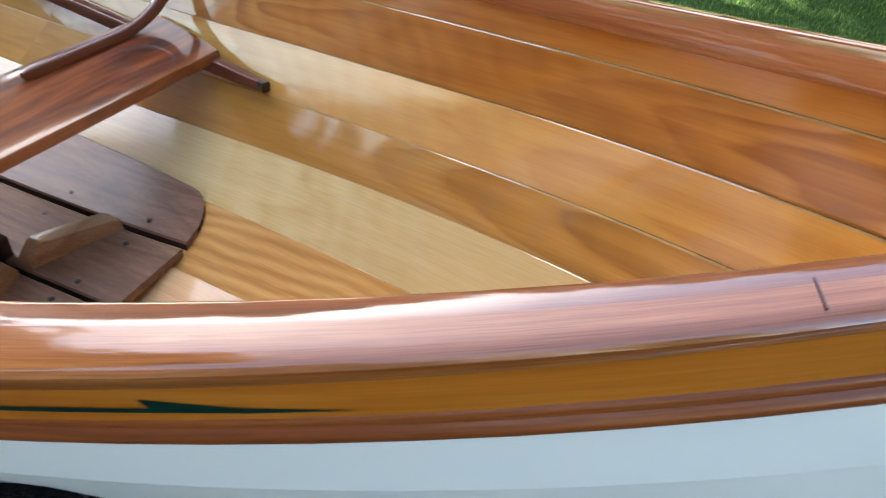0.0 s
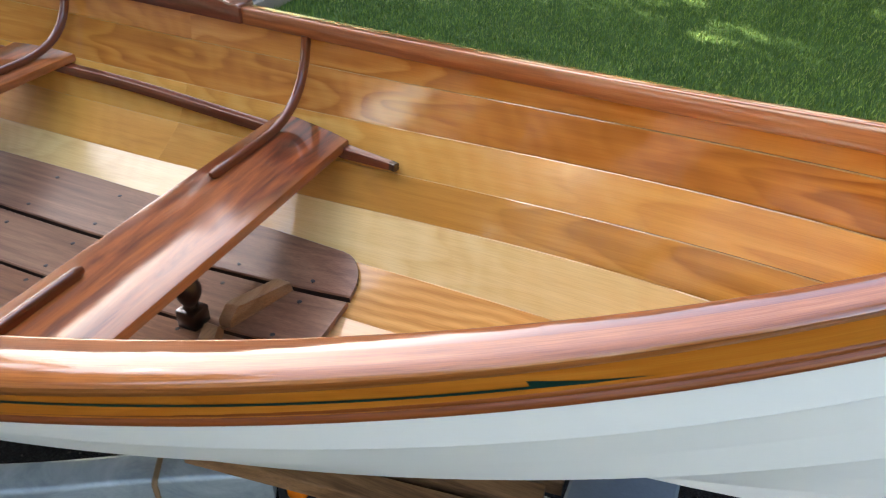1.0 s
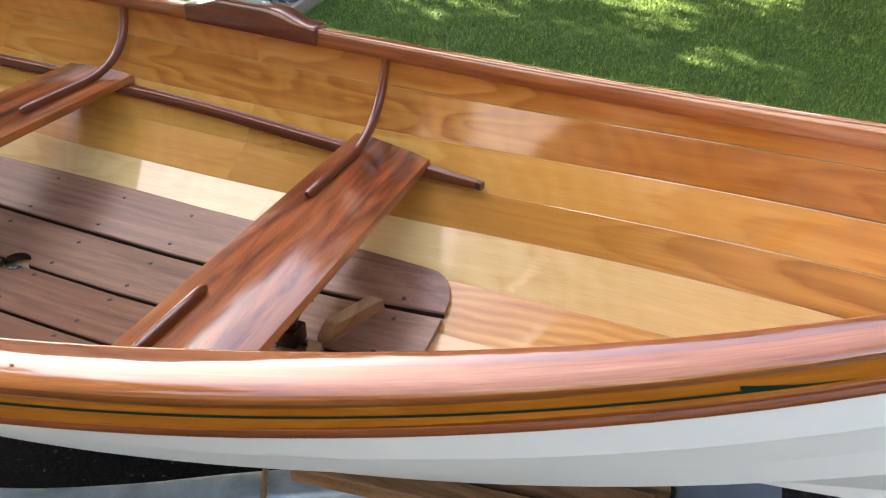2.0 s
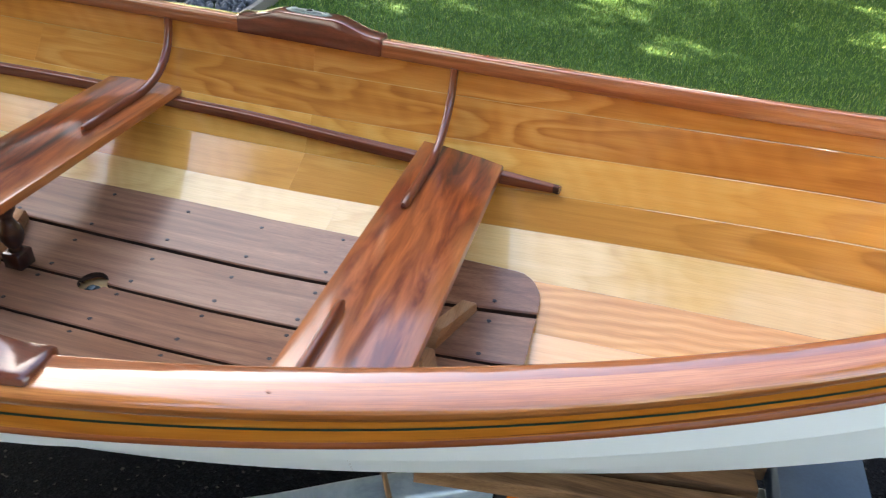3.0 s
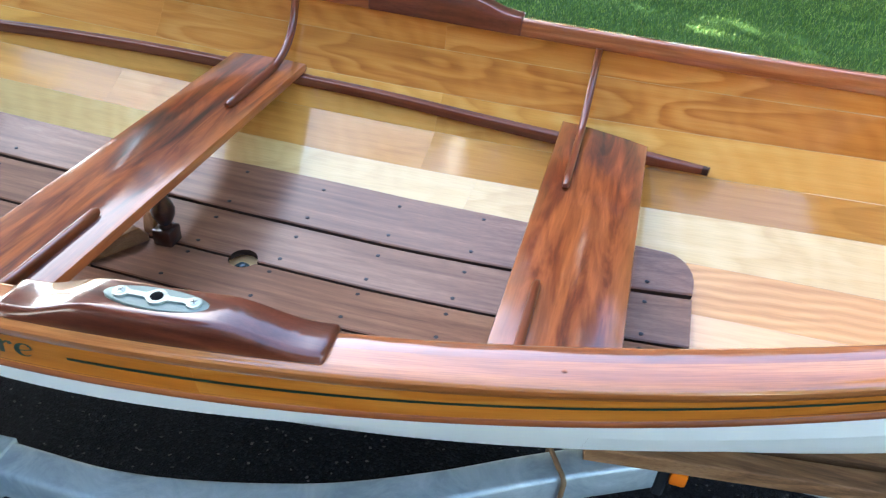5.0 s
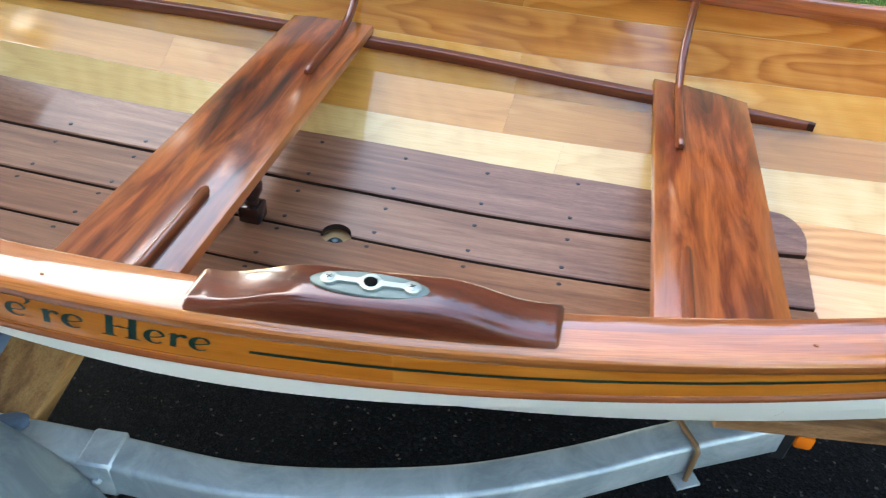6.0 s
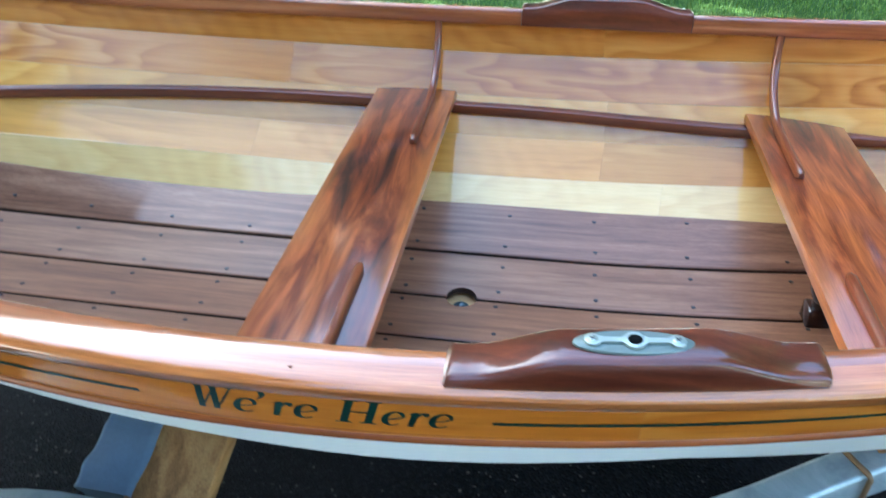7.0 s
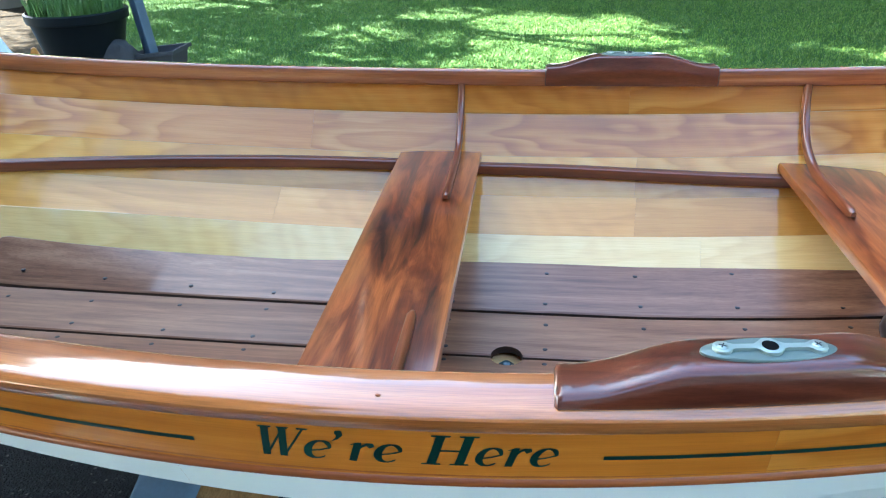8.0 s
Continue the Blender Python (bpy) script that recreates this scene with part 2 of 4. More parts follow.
rib_metal = plain("worn_cast_metal", (0.34, 0.37, 0.32), 0.42, 0.7, 0, 0.15, 150, 0.12)
rust = plain("rusty_rod", (0.20, 0.12, 0.06), 0.6, 0.6, 0, 0.3, 90, 0.2)
dark_metal = plain("dark_screw_metal", (0.03, 0.028, 0.03), 0.45, 0.5, 0, 0.2, 200, 0.1)
black = plain("black_plastic", (0.012, 0.012, 0.013), 0.45)
amber = plain("amber_lens", (0.75, 0.17, 0.01), 0.15, 0, 1.0, 0.1, 60, 0.1)
carpet = plain("blue_grey_carpet", (0.070, 0.096, 0.130), 0.95, 0, 0, 0.35, 140, 0.6)
pot_mat = plain("black_pot_plastic", (0.006, 0.007, 0.008), 0.5, 0, 0, 0.3, 20)
steel_blue = plain("grey_painted_post", (0.06, 0.08, 0.11), 0.5, 0, 0, 0.15, 20)
sack = plain("dark_grey_canvas", (0.05, 0.046, 0.048), 0.9, 0, 0, 0.4, 25, 0.4)
orange_paint = plain("orange_painted_wood", (0.50, 0.19, 0.025), 0.5, 0, 0, 0.2, 30, 0.1)
cover_cloth = plain("white_cotton_cloth", (0.70, 0.72, 0.76), 0.9, 0, 0, 0.06, 6, 0.1)
edging = plain("grey_weathered_timber", (0.16, 0.13, 0.11), 0.85, 0, 0, 0.3, 18, 0.4)
bark = plain("bark", (0.09, 0.065, 0.045), 0.9, 0, 0, 0.4, 12, 0.8)
glass_dark = plain("dark_drain_plug", (0.010, 0.030, 0.032), 0.4, 0, 0.3)


# Grey picked so that the added wall bounces neutral light.
siding = plain("grey_bounce_wall_paint", (0.48, 0.49, 0.50), 0.6, 0, 0, 0.1, 4, 0.05)
hole_dark = plain("hole_shade_black", (0.002, 0.002, 0.002), 1.0)
for m in (hole_dark, pot_mat, sack):
    m.b.inputs["Specular IOR Level"].default_value = 0.1


def stone_mat():
    m = Mat("dark_pebbles", rough=0.6)
    r = m.t.nodes.new("ShaderNodeNewGeometry").outputs["Random Per Island"]
    m.colour(m.ramp(r, [(0.0, (0.014, 0.015, 0.018)), (0.6, (0.040, 0.040, 0.046)), (1.0, (0.12, 0.115, 0.115))]))
    m.bump(m.noise(m.coords(), 60, 3), 0.3, 0.003)
    return m


def asphalt_mat():
    m = Mat("asphalt", rough=0.9, spec=0.03)
    chips = m.voronoi(m.coords(), 160, "F1", "Color")
    n = m.noise(m.coords(), 3.0, 4)
    sep = m.t.nodes.new("ShaderNodeSeparateColor")
    m.put(sep.inputs[0], chips)
    c = m.ramp(sep.outputs[0], [(0.0, (0.003, 0.0033, 0.0040)), (0.7, (0.006, 0.0065, 0.0078)), (0.985, (0.012, 0.0125, 0.014)), (0.999, (0.07, 0.064, 0.058))])
    m.colour(m.hsv(c, m.remap(n, 0.5, 1.0)))
    m.bump(m.voronoi(m.coords(), 160), 0.7, 0.006)
    return m


def soil_mat():
    m = Mat("lawn_soil", rough=0.95, spec=0.1)
    n = m.noise(m.coords(), 1.3, 5)
    f = m.noise(m.coords(), 45, 4)
    c = m.mix(f, m.ramp(n, [(0.3, (0.026, 0.068, 0.012)), (0.7, (0.042, 0.098, 0.018))]), (0.034, 0.058, 0.013))
    m.colour(c)
    m.bump(f, 0.8, 0.02)
    return m


def grass_mat():
    m = Mat("grass_blades", rough=0.6, spec=0.15)
    r = m.t.nodes.new("ShaderNodeNewGeometry").outputs["Random Per Island"]
    big = m.noise(m.coords(), 0.8, 3)
    c = m.ramp(r, [(0.0, (0.052, 0.098, 0.014)), (0.6, (0.102, 0.165, 0.022)), (0.95, (0.195, 0.260, 0.045)), (1.0, (0.31, 0.30, 0.12))])
    m.colour(m.hsv(c, m.remap(big, 0.7, 1.3)))
    return m


def leaf_mat():
    m = Mat("tree_leaves", rough=0.5)
    r = m.t.nodes.new("ShaderNodeNewGeometry").outputs["Random Per Island"]
    m.colour(m.ramp(r, [(0.0, (0.030, 0.065, 0.016)), (1.0, (0.075, 0.125, 0.03))]))
    return m


def litter_mat():
    m = Mat("dry_mulch", rough=0.95, spec=0.03)
    n = m.noise(m.coords(), 14, 6, 0.7)
    m.colour(m.ramp(n, [(0.36, (0.006, 0.0038, 0.0022)), (0.5, (0.022, 0.014, 0.0075)), (0.68, (0.058, 0.038, 0.020))]))
    m.bump(n, 0.9, 0.03)
    return m


fresh = plain("fresh_green_blades", (0.09, 0.16, 0.03), 0.5, 0, 0, 0.3, 8)
pebble, asphalt, soil, blades, leaves, mulch = stone_mat(), asphalt_mat(), soil_mat(), grass_mat(), leaf_mat(), litter_mat()


# ---- mesh tools ----
def mesh_of(name, bm, mats, smooth=None):
    """A mesh from a bmesh; faces smoothed up to that angle in degrees."""
    bmesh.ops.recalc_face_normals(bm, faces=bm.faces)
    me = bpy.data.meshes.new(name)
    bm.to_mesh(me)
    bm.free()
    for m in mats if isinstance(mats, (list, tuple)) else [mats]:
        me.materials.append(m.m)
    if smooth:
        me.shade_smooth()
        me.set_sharp_from_angle(angle=radians(smooth))
    return me


def part(name, bm, mats, parent, label="", smooth=40, place=None):
    ob = new(name, mesh_of(name, bm, mats, smooth))
    ob.parent = parent
    if place is not None:
        ob.matrix_basis = place
    if label:
        ob["label"] = label
    return ob


def thing(name, place, label, category, group="", kind=""):
    ob = new(name)
    ob.empty_display_size = 0.1
    ob.matrix_basis = place
    return tagged(ob, label, category, group, kind)


def solo(name, bm, mats, label, category, kind="", group="", smooth=40, place=None):
    ob = new(name, mesh_of(name, bm, mats, smooth))
    if place is not None:
        ob.matrix_basis = place
    return tagged(ob, label, category, group, kind)


def box(x0, x1, y0, y1, z0, z1, bevel=0.0, segments=2, bm=None):
    bm = bm or bmesh.new()
    vs = [bm.verts.new((x, y, z)) for x in (x0, x1) for y in (y0, y1) for z in (z0, z1)]
    fs = [bm.faces.new([vs[i] for i in q]) for q in ((0, 1, 3, 2), (4, 6, 7, 5), (0, 4, 5, 1), (2, 3, 7, 6), (0, 2, 6, 4), (1, 5, 7, 3))]
    if bevel:
        es = list({e for f in fs for e in f.edges})
        bmesh.ops.bevel(bm, geom=es, offset=bevel, segments=segments, profile=0.5, affect="EDGES")
    return bm


def prism(outline, z0, z1, bevel=0.0, bm=None, segments=2):
    """An upright slab on an outline of (x, y)."""
    bm = bm or bmesh.new()
    lo, hi = [bm.verts.new((x, y, z0)) for x, y in outline], [bm.verts.new((x, y, z1)) for x, y in outline]
    n = len(outline)
    fs = [bm.faces.new(lo[::-1]), bm.faces.new(hi)]
    fs += [bm.faces.new((lo[i], lo[(i + 1) % n], hi[(i + 1) % n], hi[i])) for i in range(n)]
    if bevel:
        bmesh.ops.bevel(bm, geom=list(fs[1].edges), offset=bevel, segments=segments, profile=0.5, affect="EDGES")
    return bm


def sweep(path, profile, bm=None, up=(0, 0, 1), cap=True, scale=None, deep=False):
    """A closed profile of (sideways to the path's right, up) carried along a path of points; deep keeps its depth where the rest is scaled."""
    bm = bm or bmesh.new()
    path = [Vector(p) for p in path]
    uv = bm.loops.layers.uv.verify()
    along, run = [0.0], [0.0]
    for p, q in zip(path, path[1:]):
        along.append(along[-1] + (q - p).length)
    for p, q in zip(profile, profile[1:] + profile[:1]):
        run.append(run[-1] + math.hypot(q[0] - p[0], q[1] - p[1]))
    rings = []
    for i, p in enumerate(path):
        t = (path[min(i + 1, len(path) - 1)] - path[max(i - 1, 0)]).normalized()
        side = t.cross(Vector(up)).normalized()
        top = side.cross(t).normalized()
        k = scale(i / (len(path) - 1)) if scale else 1.0
        rings.append([bm.verts.new(p + side * a * k + top * b * (1.0 if deep and b < -0.01 else k)) for a, b in profile])
    n = len(profile)
    for i, (a, b) in enumerate(zip(rings, rings[1:])):
        for j in range(n):
            f = bm.faces.new((a[j], a[(j + 1) % n], b[(j + 1) % n], b[j]))
            for l, c in zip(f.loops, ((i, j), (i, j + 1), (i + 1, j + 1), (i + 1, j))):
                l[uv].uv = along[c[0]], run[c[1]]
    if cap:
        bm.faces.new(rings[0][::-1])
        bm.faces.new(rings[-1])
    return bm


def lathe(profile, steps=20, bm=None, centre=(0, 0, 0)):
    bm = bm or bmesh.new()
    cx, cy, cz = centre
    rings = [[bm.verts.new((cx + r * math.cos(a), cy + r * math.sin(a), cz + z)) for a in (2 * math.pi * k / steps for k in range(steps))] for r, z in profile]
    for a, b in zip(rings, rings[1:]):
        for j in range(steps):
            bm.faces.new((a[j], a[(j + 1) % steps], b[(j + 1) % steps], b[j]))
    bm.faces.new(rings[0][::-1])
    bm.faces.new(rings[-1])
    return bm


def rounded(w, h, r, seg=3):
    """A rounded rectangle about the origin, as a profile."""
    out = []
    for cx, cy, a0 in ((w / 2 - r, h / 2 - r, 0), (-w / 2 + r, h / 2 - r, 90), (-w / 2 + r, -h / 2 + r, 180), (w / 2 - r, -h / 2 + r, 270)):
        out += [(cx + r * math.cos(radians(a0 + 90 * k / seg)), cy + r * math.sin(radians(a0 + 90 * k / seg))) for k in range(seg + 1)]
    return out


def poly(c, x):
    v = 0.0
    for a in c:
        v = v * x + a
    return v

# ---- the ground ----
def ground_z(x, y):
    """Flat under the trailer, falling gently to the lawn beyond."""
    s = min(max((y - 1.4) / 3.6, 0.0), 1.0)
    return -0.28 * s * s * (3 - 2 * s)


def sheet(xs, ys, lift=0.0, bm=None):
    bm = bm or bmesh.new()
    rows = [[bm.verts.new((x, y, ground_z(x, y) + lift)) for x in xs] for y in ys]
    for a, b in zip(rows, rows[1:]):
        for i in range(len(xs) - 1):
            bm.faces.new((a[i], a[i + 1], b[i + 1], b[i]))
    return bm


far = [-600, -120, -40, -20]
solo("ground", sheet(far + [-12 + k for k in range(25)] + [20, 40, 120, 600], far + [-8 + 0.5 * k for k in range(46)] + [20, 40, 120, 600], -0.03), soil, "mown green lawn on level earth", "ground", "structure", smooth=60)
drive = sheet([-14, -8, -4, -2, -1, 0, 1, 2, 4, 8, 14], [-10, -6, -3, -2, -1, 0, 0.7, 1.4, 1.8, 2.2, 2.5])
solo("driveway", drive, asphalt, "dark asphalt driveway with pale chips", "driveway", "structure", smooth=60)

# ---- the boat ----
BASE = 0.505
boat = thing("rowboat", pose(0, 0, BASE), "varnished lapstrake wooden rowboat with a white hull, on a trailer", "rowboat")
DOWN = pose(0, 0, 0.93 - BASE)

# half-breadth and height of the lap lines from the sheer down to the keel, as polynomials of x, and where each meets the stem
LAPS = [
    ((-0.0049, -0.0018, 0.0082, -0.1329, -0.1114, 0.5966), (0.0045, 0.0047, 0.0484, 0.0310, -0.0037), 1.67),
    ((-0.0069, -0.0043, 0.0193, -0.1277, -0.1149, 0.5769), (-0.0003, -0.0004, 0.0691, 0.0481, -0.0977), 1.67),
    ((-0.0070, -0.0052, 0.0139, -0.1138, -0.0852, 0.5191), (-0.0044, 0.0009, 0.0827, 0.0455, -0.1845), 1.66),
    ((-0.0065, -0.0032, 0.0154, -0.1143, -0.0746, 0.4684), (-0.0059, -0.0022, 0.0911, 0.0489, -0.2654), 1.65),
    ((-0.0046, -0.0054, 0.0010, -0.0913, -0.0314, 0.3807), (-0.0091, -0.0005, 0.0953, 0.0382, -0.3243), 1.63),
    ((-0.0004, -0.0041, -0.0102, -0.0642, -0.0177, 0.2651), (-0.0026, 0.0065, 0.0512, 0.0436, -0.3704), 1.60),
    ((-0.0007, -0.0036, -0.0056, -0.0346, -0.0074, 0.1380), (-0.0001, 0.0101, 0.0356, 0.0294, -0.4039), 1.53),
    ((0.0, 0.0), (0.0026, 0.0152, 0.0299, 0.0172, -0.4302), 1.47),
]
STERN, THICK, LAP, SHEER_LAP = -1.9, 0.0055, 0.018, 0.034


def lap(k, x):
    """(half-breadth, height) of lap line k at x."""
    h, z, _ = LAPS[k]
    return Vector((max(poly(h, x), 0.004 if k < 7 else 0.0), poly(z, x)))


def section(x):
    return [lap(k, x) for k in range(8)]


def inside(x, z):
    """Half-breadth of the inner skin at a height."""
    c = section(x)
    for a, b in zip(c, c[1:]):
        if a.y >= z >= b.y:
            return b.x + (a.x - b.x) * (z - b.y) / (a.y - b.y)
    return c[0].x if z > c[0].y else 0.0


def bottom(x, y):
    """Height of the inner skin at a half-breadth."""
    c = section(x)
    for a, b in zip(c, c[1:]):
        if a.x >= y >= b.x and a.x > b.x:
            return b.y + (a.y - b.y) * (y - b.x) / (a.x - b.x)
    return -1.0


def strake_edges(k, x, xb):
    """Inner top, inner bottom, outward of strake k; x on its top line, xb on its lower."""
    a, b = lap(k, x), lap(k + 1, xb)
    d = (b - a).normalized()
    n = Vector((-d.y, d.x))
    below = (lap(k + 2, xb) - b).normalized() if k < 6 else d
    if k < 6 and d.x * below.y - d.y * below.x > 0:  # hollow section: the lap lies against the next plank
        b = b + Vector((-below.y, below.x)) * THICK * 1.3 + below * LAP
    elif k < 6:
        b = b + n * THICK + d * (LAP if k else SHEER_LAP - 0.014 * max(0.0, x - 0.6))
    return a, b, n


# the second starboard lap is pushed out aft to fit the camera's view
LAP_FIT = {(-1, 1): (0, 0.5, 1, 1, 1, 0.5, 0), (-1, 2): (1, 0.5, 0, 0, 0, 0.5, 1)}


def strake(k, side, x0, x1):
    """One length of planking between two cross joints."""
    bm = bmesh.new()
    ends = LAPS[k][2], LAPS[k + 1][2]
    count = max(int((x1 - x0) / 0.05), 3)
    uv = bm.loops.layers.uv.verify()
    rings = []
    for i in range(count + 1):
        x = x0 + (x1 - x0) * i / count
        s = (x - STERN) / (ends[0] - STERN)
        xb = STERN + s * (ends[1] - STERN)
        a, b, n = strake_edges(k, x, xb)
        e = (b - a).normalized()
        m, xm = (a + b) / 2 + n * 0.0015, (x + xb) / 2
        pts = [(x, a + e * 0.0012), (xm, m), (xb, b), (xb, b + n * THICK * 0.35), (xb, b + n * THICK - e * 0.0045), (xm, m + n * THICK), (x, a + n * THICK), (x, a + n * THICK * 0.68), (x, a + n * 0.0010)]
        full = LAP_FIT.get((side, k), (0,) * 7)
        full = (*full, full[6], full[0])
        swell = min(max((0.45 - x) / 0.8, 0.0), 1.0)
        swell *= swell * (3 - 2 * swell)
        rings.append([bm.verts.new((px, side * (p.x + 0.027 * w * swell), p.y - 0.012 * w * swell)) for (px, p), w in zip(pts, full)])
    for r, q in zip(rings, rings[1:]):
        for j in range(9):
            f = bm.faces.new((r[j], r[(j + 1) % 9], q[(j + 1) % 9], q[j]))
            f.material_index = 1 if j in (2, 3, 4, 5) else 3 if j == 6 else 2 if j in (7, 8) else 0
            for l in f.loops:
                at = rings.index(r) + (l.vert in q)
                row = (q if l.vert in q else r).index(l.vert)
                l[uv].uv = x0 + (x1 - x0) * at / count, (0, 0.06, 0.12, 0.125, 0.13, 0.19, 0.25, 0.252, 0.254)[row] + 0.3 * k
    bm.faces.new(rings[0][::-1])
    bm.faces.new(rings[-1])
    return bm


# cross joints of each strake, port and starboard
JOINTS = {1: ((0.01,), (-0.755,), (0.03,), (-0.815, 0.03), (0.165,), (), ()), -1: ((0.025,), (-0.6,), (0.5,), (-0.5,), (0.3,), (), ())}
for side in (1, -1):
    for k in range(7):
        cuts = [STERN, *JOINTS[side][k], LAPS[k][2] - 0.004]
        for x0, x1 in zip(cuts, cuts[1:]):
            part("strake", strake(k, side, x0 + 0.00012, x1 - 0.00012), [(amber_ply, amber_ply, gold_ply, tan_ply, pale_ply, striped_ply, rosy_ply)[k], white if k else sheer_ply, ply_edge, lap_shade], boat, "varnished golden sheer plank" if k == 0 else "plank varnished inside and painted white outside", 18, DOWN)

keel = [(x, 0, poly(LAPS[7][1], x) - 0.024) for x in np.linspace(-1.85, 1.40, 40)] + [(1.50, 0, -0.27), (1.575, 0, -0.20), (1.625, 0, -0.10), (1.655, 0, 0.0), (1.672, 0, 0.12), (1.685, 0, 0.27)]
part("keel", sweep(keel, rounded(0.024, 0.036, 0.004)), white, boat, "white painted keel and stem", 40, DOWN)
outline = [(lap(k, STERN).x, lap(k, STERN).y) for k in range(8)]
bm = bmesh.new()
ring = [(y, z) for y, z in outline] + [(-y, z) for y, z in outline[-2::-1]]
fore, aft = [bm.verts.new((STERN, y, z)) for y, z in ring], [bm.verts.new((STERN - 0.02, y, z)) for y, z in ring]
bm.faces.new(fore), bm.faces.new(aft[::-1])
for i in range(len(ring)):
    bm.faces.new((fore[i], aft[i], aft[(i + 1) % len(ring)], fore[(i + 1) % len(ring)]))
part("transom", bm, mahogany, boat, "dark varnished transom", 30, DOWN)


# gunwale: an inner and an outer strip with rounded edges, swept along the sheer
def bow_taper(s):
    """The rails grow slighter towards the stem."""
    return 1.0 - 0.50 * max(0.0, (s - 0.72) / 0.28)


def sheer(side, x0, x1, n=70):
    """The line of the rails; the port one is raised to fit the camera's view."""
    return [(x, side * poly(LAPS[0][0], x), poly(LAPS[0][1], x) + 0.004 * (side > 0)) for x in np.linspace(x0, x1, n)]


def outboard(profile, side):
    """The right of a path towards the bow is starboard; turn the profile for port."""
    return [(a if side < 0 else -a, b) for a, b in profile]


INWALE = [(-0.024, 0.0025), (-0.0225, 0.0060), (-0.019, 0.0072), (-0.001, 0.0042), (-0.001, -0.0315), (-0.020, -0.0315), (-0.0235, -0.0300), (-0.025, -0.026)]
OUTWALE = [(-0.001, 0.0043), (0.018, 0.0009), (0.0260, -0.0014), (0.0305, -0.0045), (0.0325, -0.0085), (0.0315, -0.0135), (0.0285, -0.0210), (0.0235, -0.0290), (0.0065, -0.0335), (0.006, -0.006), (-0.001, -0.006)]
GUARD = [(0.0, 0.020), (0.0045, 0.0195), (0.0065, 0.0170), (0.0065, 0.0125), (0.0048, 0.0102), (0.0062, 0.0085), (0.0088, 0.0060), (0.0088, 0.0010), (0.0060, -0.0020), (0.0, -0.0025)]
for side in (1, -1):
    part("inwale", sweep(sheer(side, STERN, 1.64), outboard(INWALE, side), scale=bow_taper, deep=True), cedar, boat, "varnished reddish cedar inner rail", 50, DOWN)
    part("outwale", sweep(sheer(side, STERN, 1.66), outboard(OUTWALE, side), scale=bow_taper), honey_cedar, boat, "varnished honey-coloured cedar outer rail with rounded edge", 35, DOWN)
    line = []
    for x in np.linspace(STERN, 1.62, 70):
        a, b, n = strake_edges(0, x, x)
        p = b + n * THICK + (a - b).normalized() * 0.004
        line.append((x, side * (p.x - 0.004), p.y))
    part("guard", sweep(line, outboard(GUARD, side)), guardwood, boat, "brown varnished rub strip below the sheer plank", 50, DOWN)


# risers, on which the thwarts rest
def riser(side):
    path = []
    for x in np.linspace(-1.7, 0.658, 60):
        z = -0.214 + 0.080 * max(0.0, x) ** 2 + 0.049 * max(0.0, -x - 0.3) ** 1.25
        path.append((x, side * (inside(x, z) - 0.0125), z))
    prof = outboard([(-0.010, -0.011), (-0.008, -0.0125), (0.011, -0.0125), (0.011, 0.0125), (-0.006, 0.0125), (-0.0085, 0.0115), (-0.010, 0.009)], side)
    return sweep(path, prof, scale=lambda s: 1.0 if s < 0.945 else 1.0 - 7.0 * (s - 0.945))


for side in (1, -1):
    bar = part("riser", riser(side), riserwood, boat, "brown varnished seat riser with tapered end", 40, DOWN)
    z = -0.214 + 0.080 * 0.658 ** 2
    part("riser_tip", sweep([(x, side * (inside(x, z) - 0.0125), z) for x in (0.648, 0.656, 0.661)], rounded(0.0150, 0.0170, 0.003, 2)), shade_and_tip_wood, bar, "dark sealed end grain", 40)


# thwarts with bent knees, turned posts and floor cleats
def thwart_outline(xc, top, half=0.0985, gap=0.012):
    pts = []
    for side in (1, -1):
        xs = np.linspace(xc + half, xc - half, 5) if side > 0 else np.linspace(xc - half, xc + half, 5)
        pts += [(x, side * (inside(x, top) - gap)) for x in xs]
    return pts


def knee(x, side, top, end):
    """A bent strip from under the gunwale, down the planking and in along the thwart."""
    z_top = poly(LAPS[0][1], x) - 0.028
    top_h = inside(x, z_top) - 0.004
    zt = top + 0.009
    bend = inside(x, top) - 0.075
    p0, p1, p2, p3 = Vector((top_h - 0.015, z_top + 0.006)), Vector((top_h - 0.030, z_top - 0.105)), Vector((bend + 0.035, zt + 0.002)), Vector((bend - 0.055, zt))
    pts = [(1 - t) ** 3 * p0 + 3 * t * (1 - t) ** 2 * p1 + 3 * t * t * (1 - t) * p2 + t ** 3 * p3 for t in (i / 22 for i in range(23))]
    pts += [Vector((bend - 0.055 + (end - bend + 0.055) * t, zt)) for t in (0.33, 0.66, 0.93, 1.0)]
    path = [(x, side * p.x, p.y) for p in pts]
    prof = [(-0.0080, -0.009), (0.0080, -0.009), (0.0080, 0.002), (0.0063, 0.0062), (0.0030, 0.0082), (-0.0030, 0.0082), (-0.0063, 0.0062), (-0.0080, 0.002)]
    return sweep(path, prof, up=(0.0, -side * 0.7, 0.7), scale=lambda s: 1.0 if s < 0.985 else 1.0 - 30 * (s - 0.985))


POST = [(0.0115, 0.0), (0.013, 0.006), (0.011, 0.012), (0.016, 0.022), (0.0205, 0.036), (0.0215, 0.048), (0.0185, 0.062), (0.013, 0.075), (0.0105, 0.084), (0.013, 0.094), (0.0185, 0.104), (0.0215, 0.116), (0.020, 0.130), (0.015, 0.142), (0.012, 0.152), (0.016, 0.160), (0.016, 0.170)]


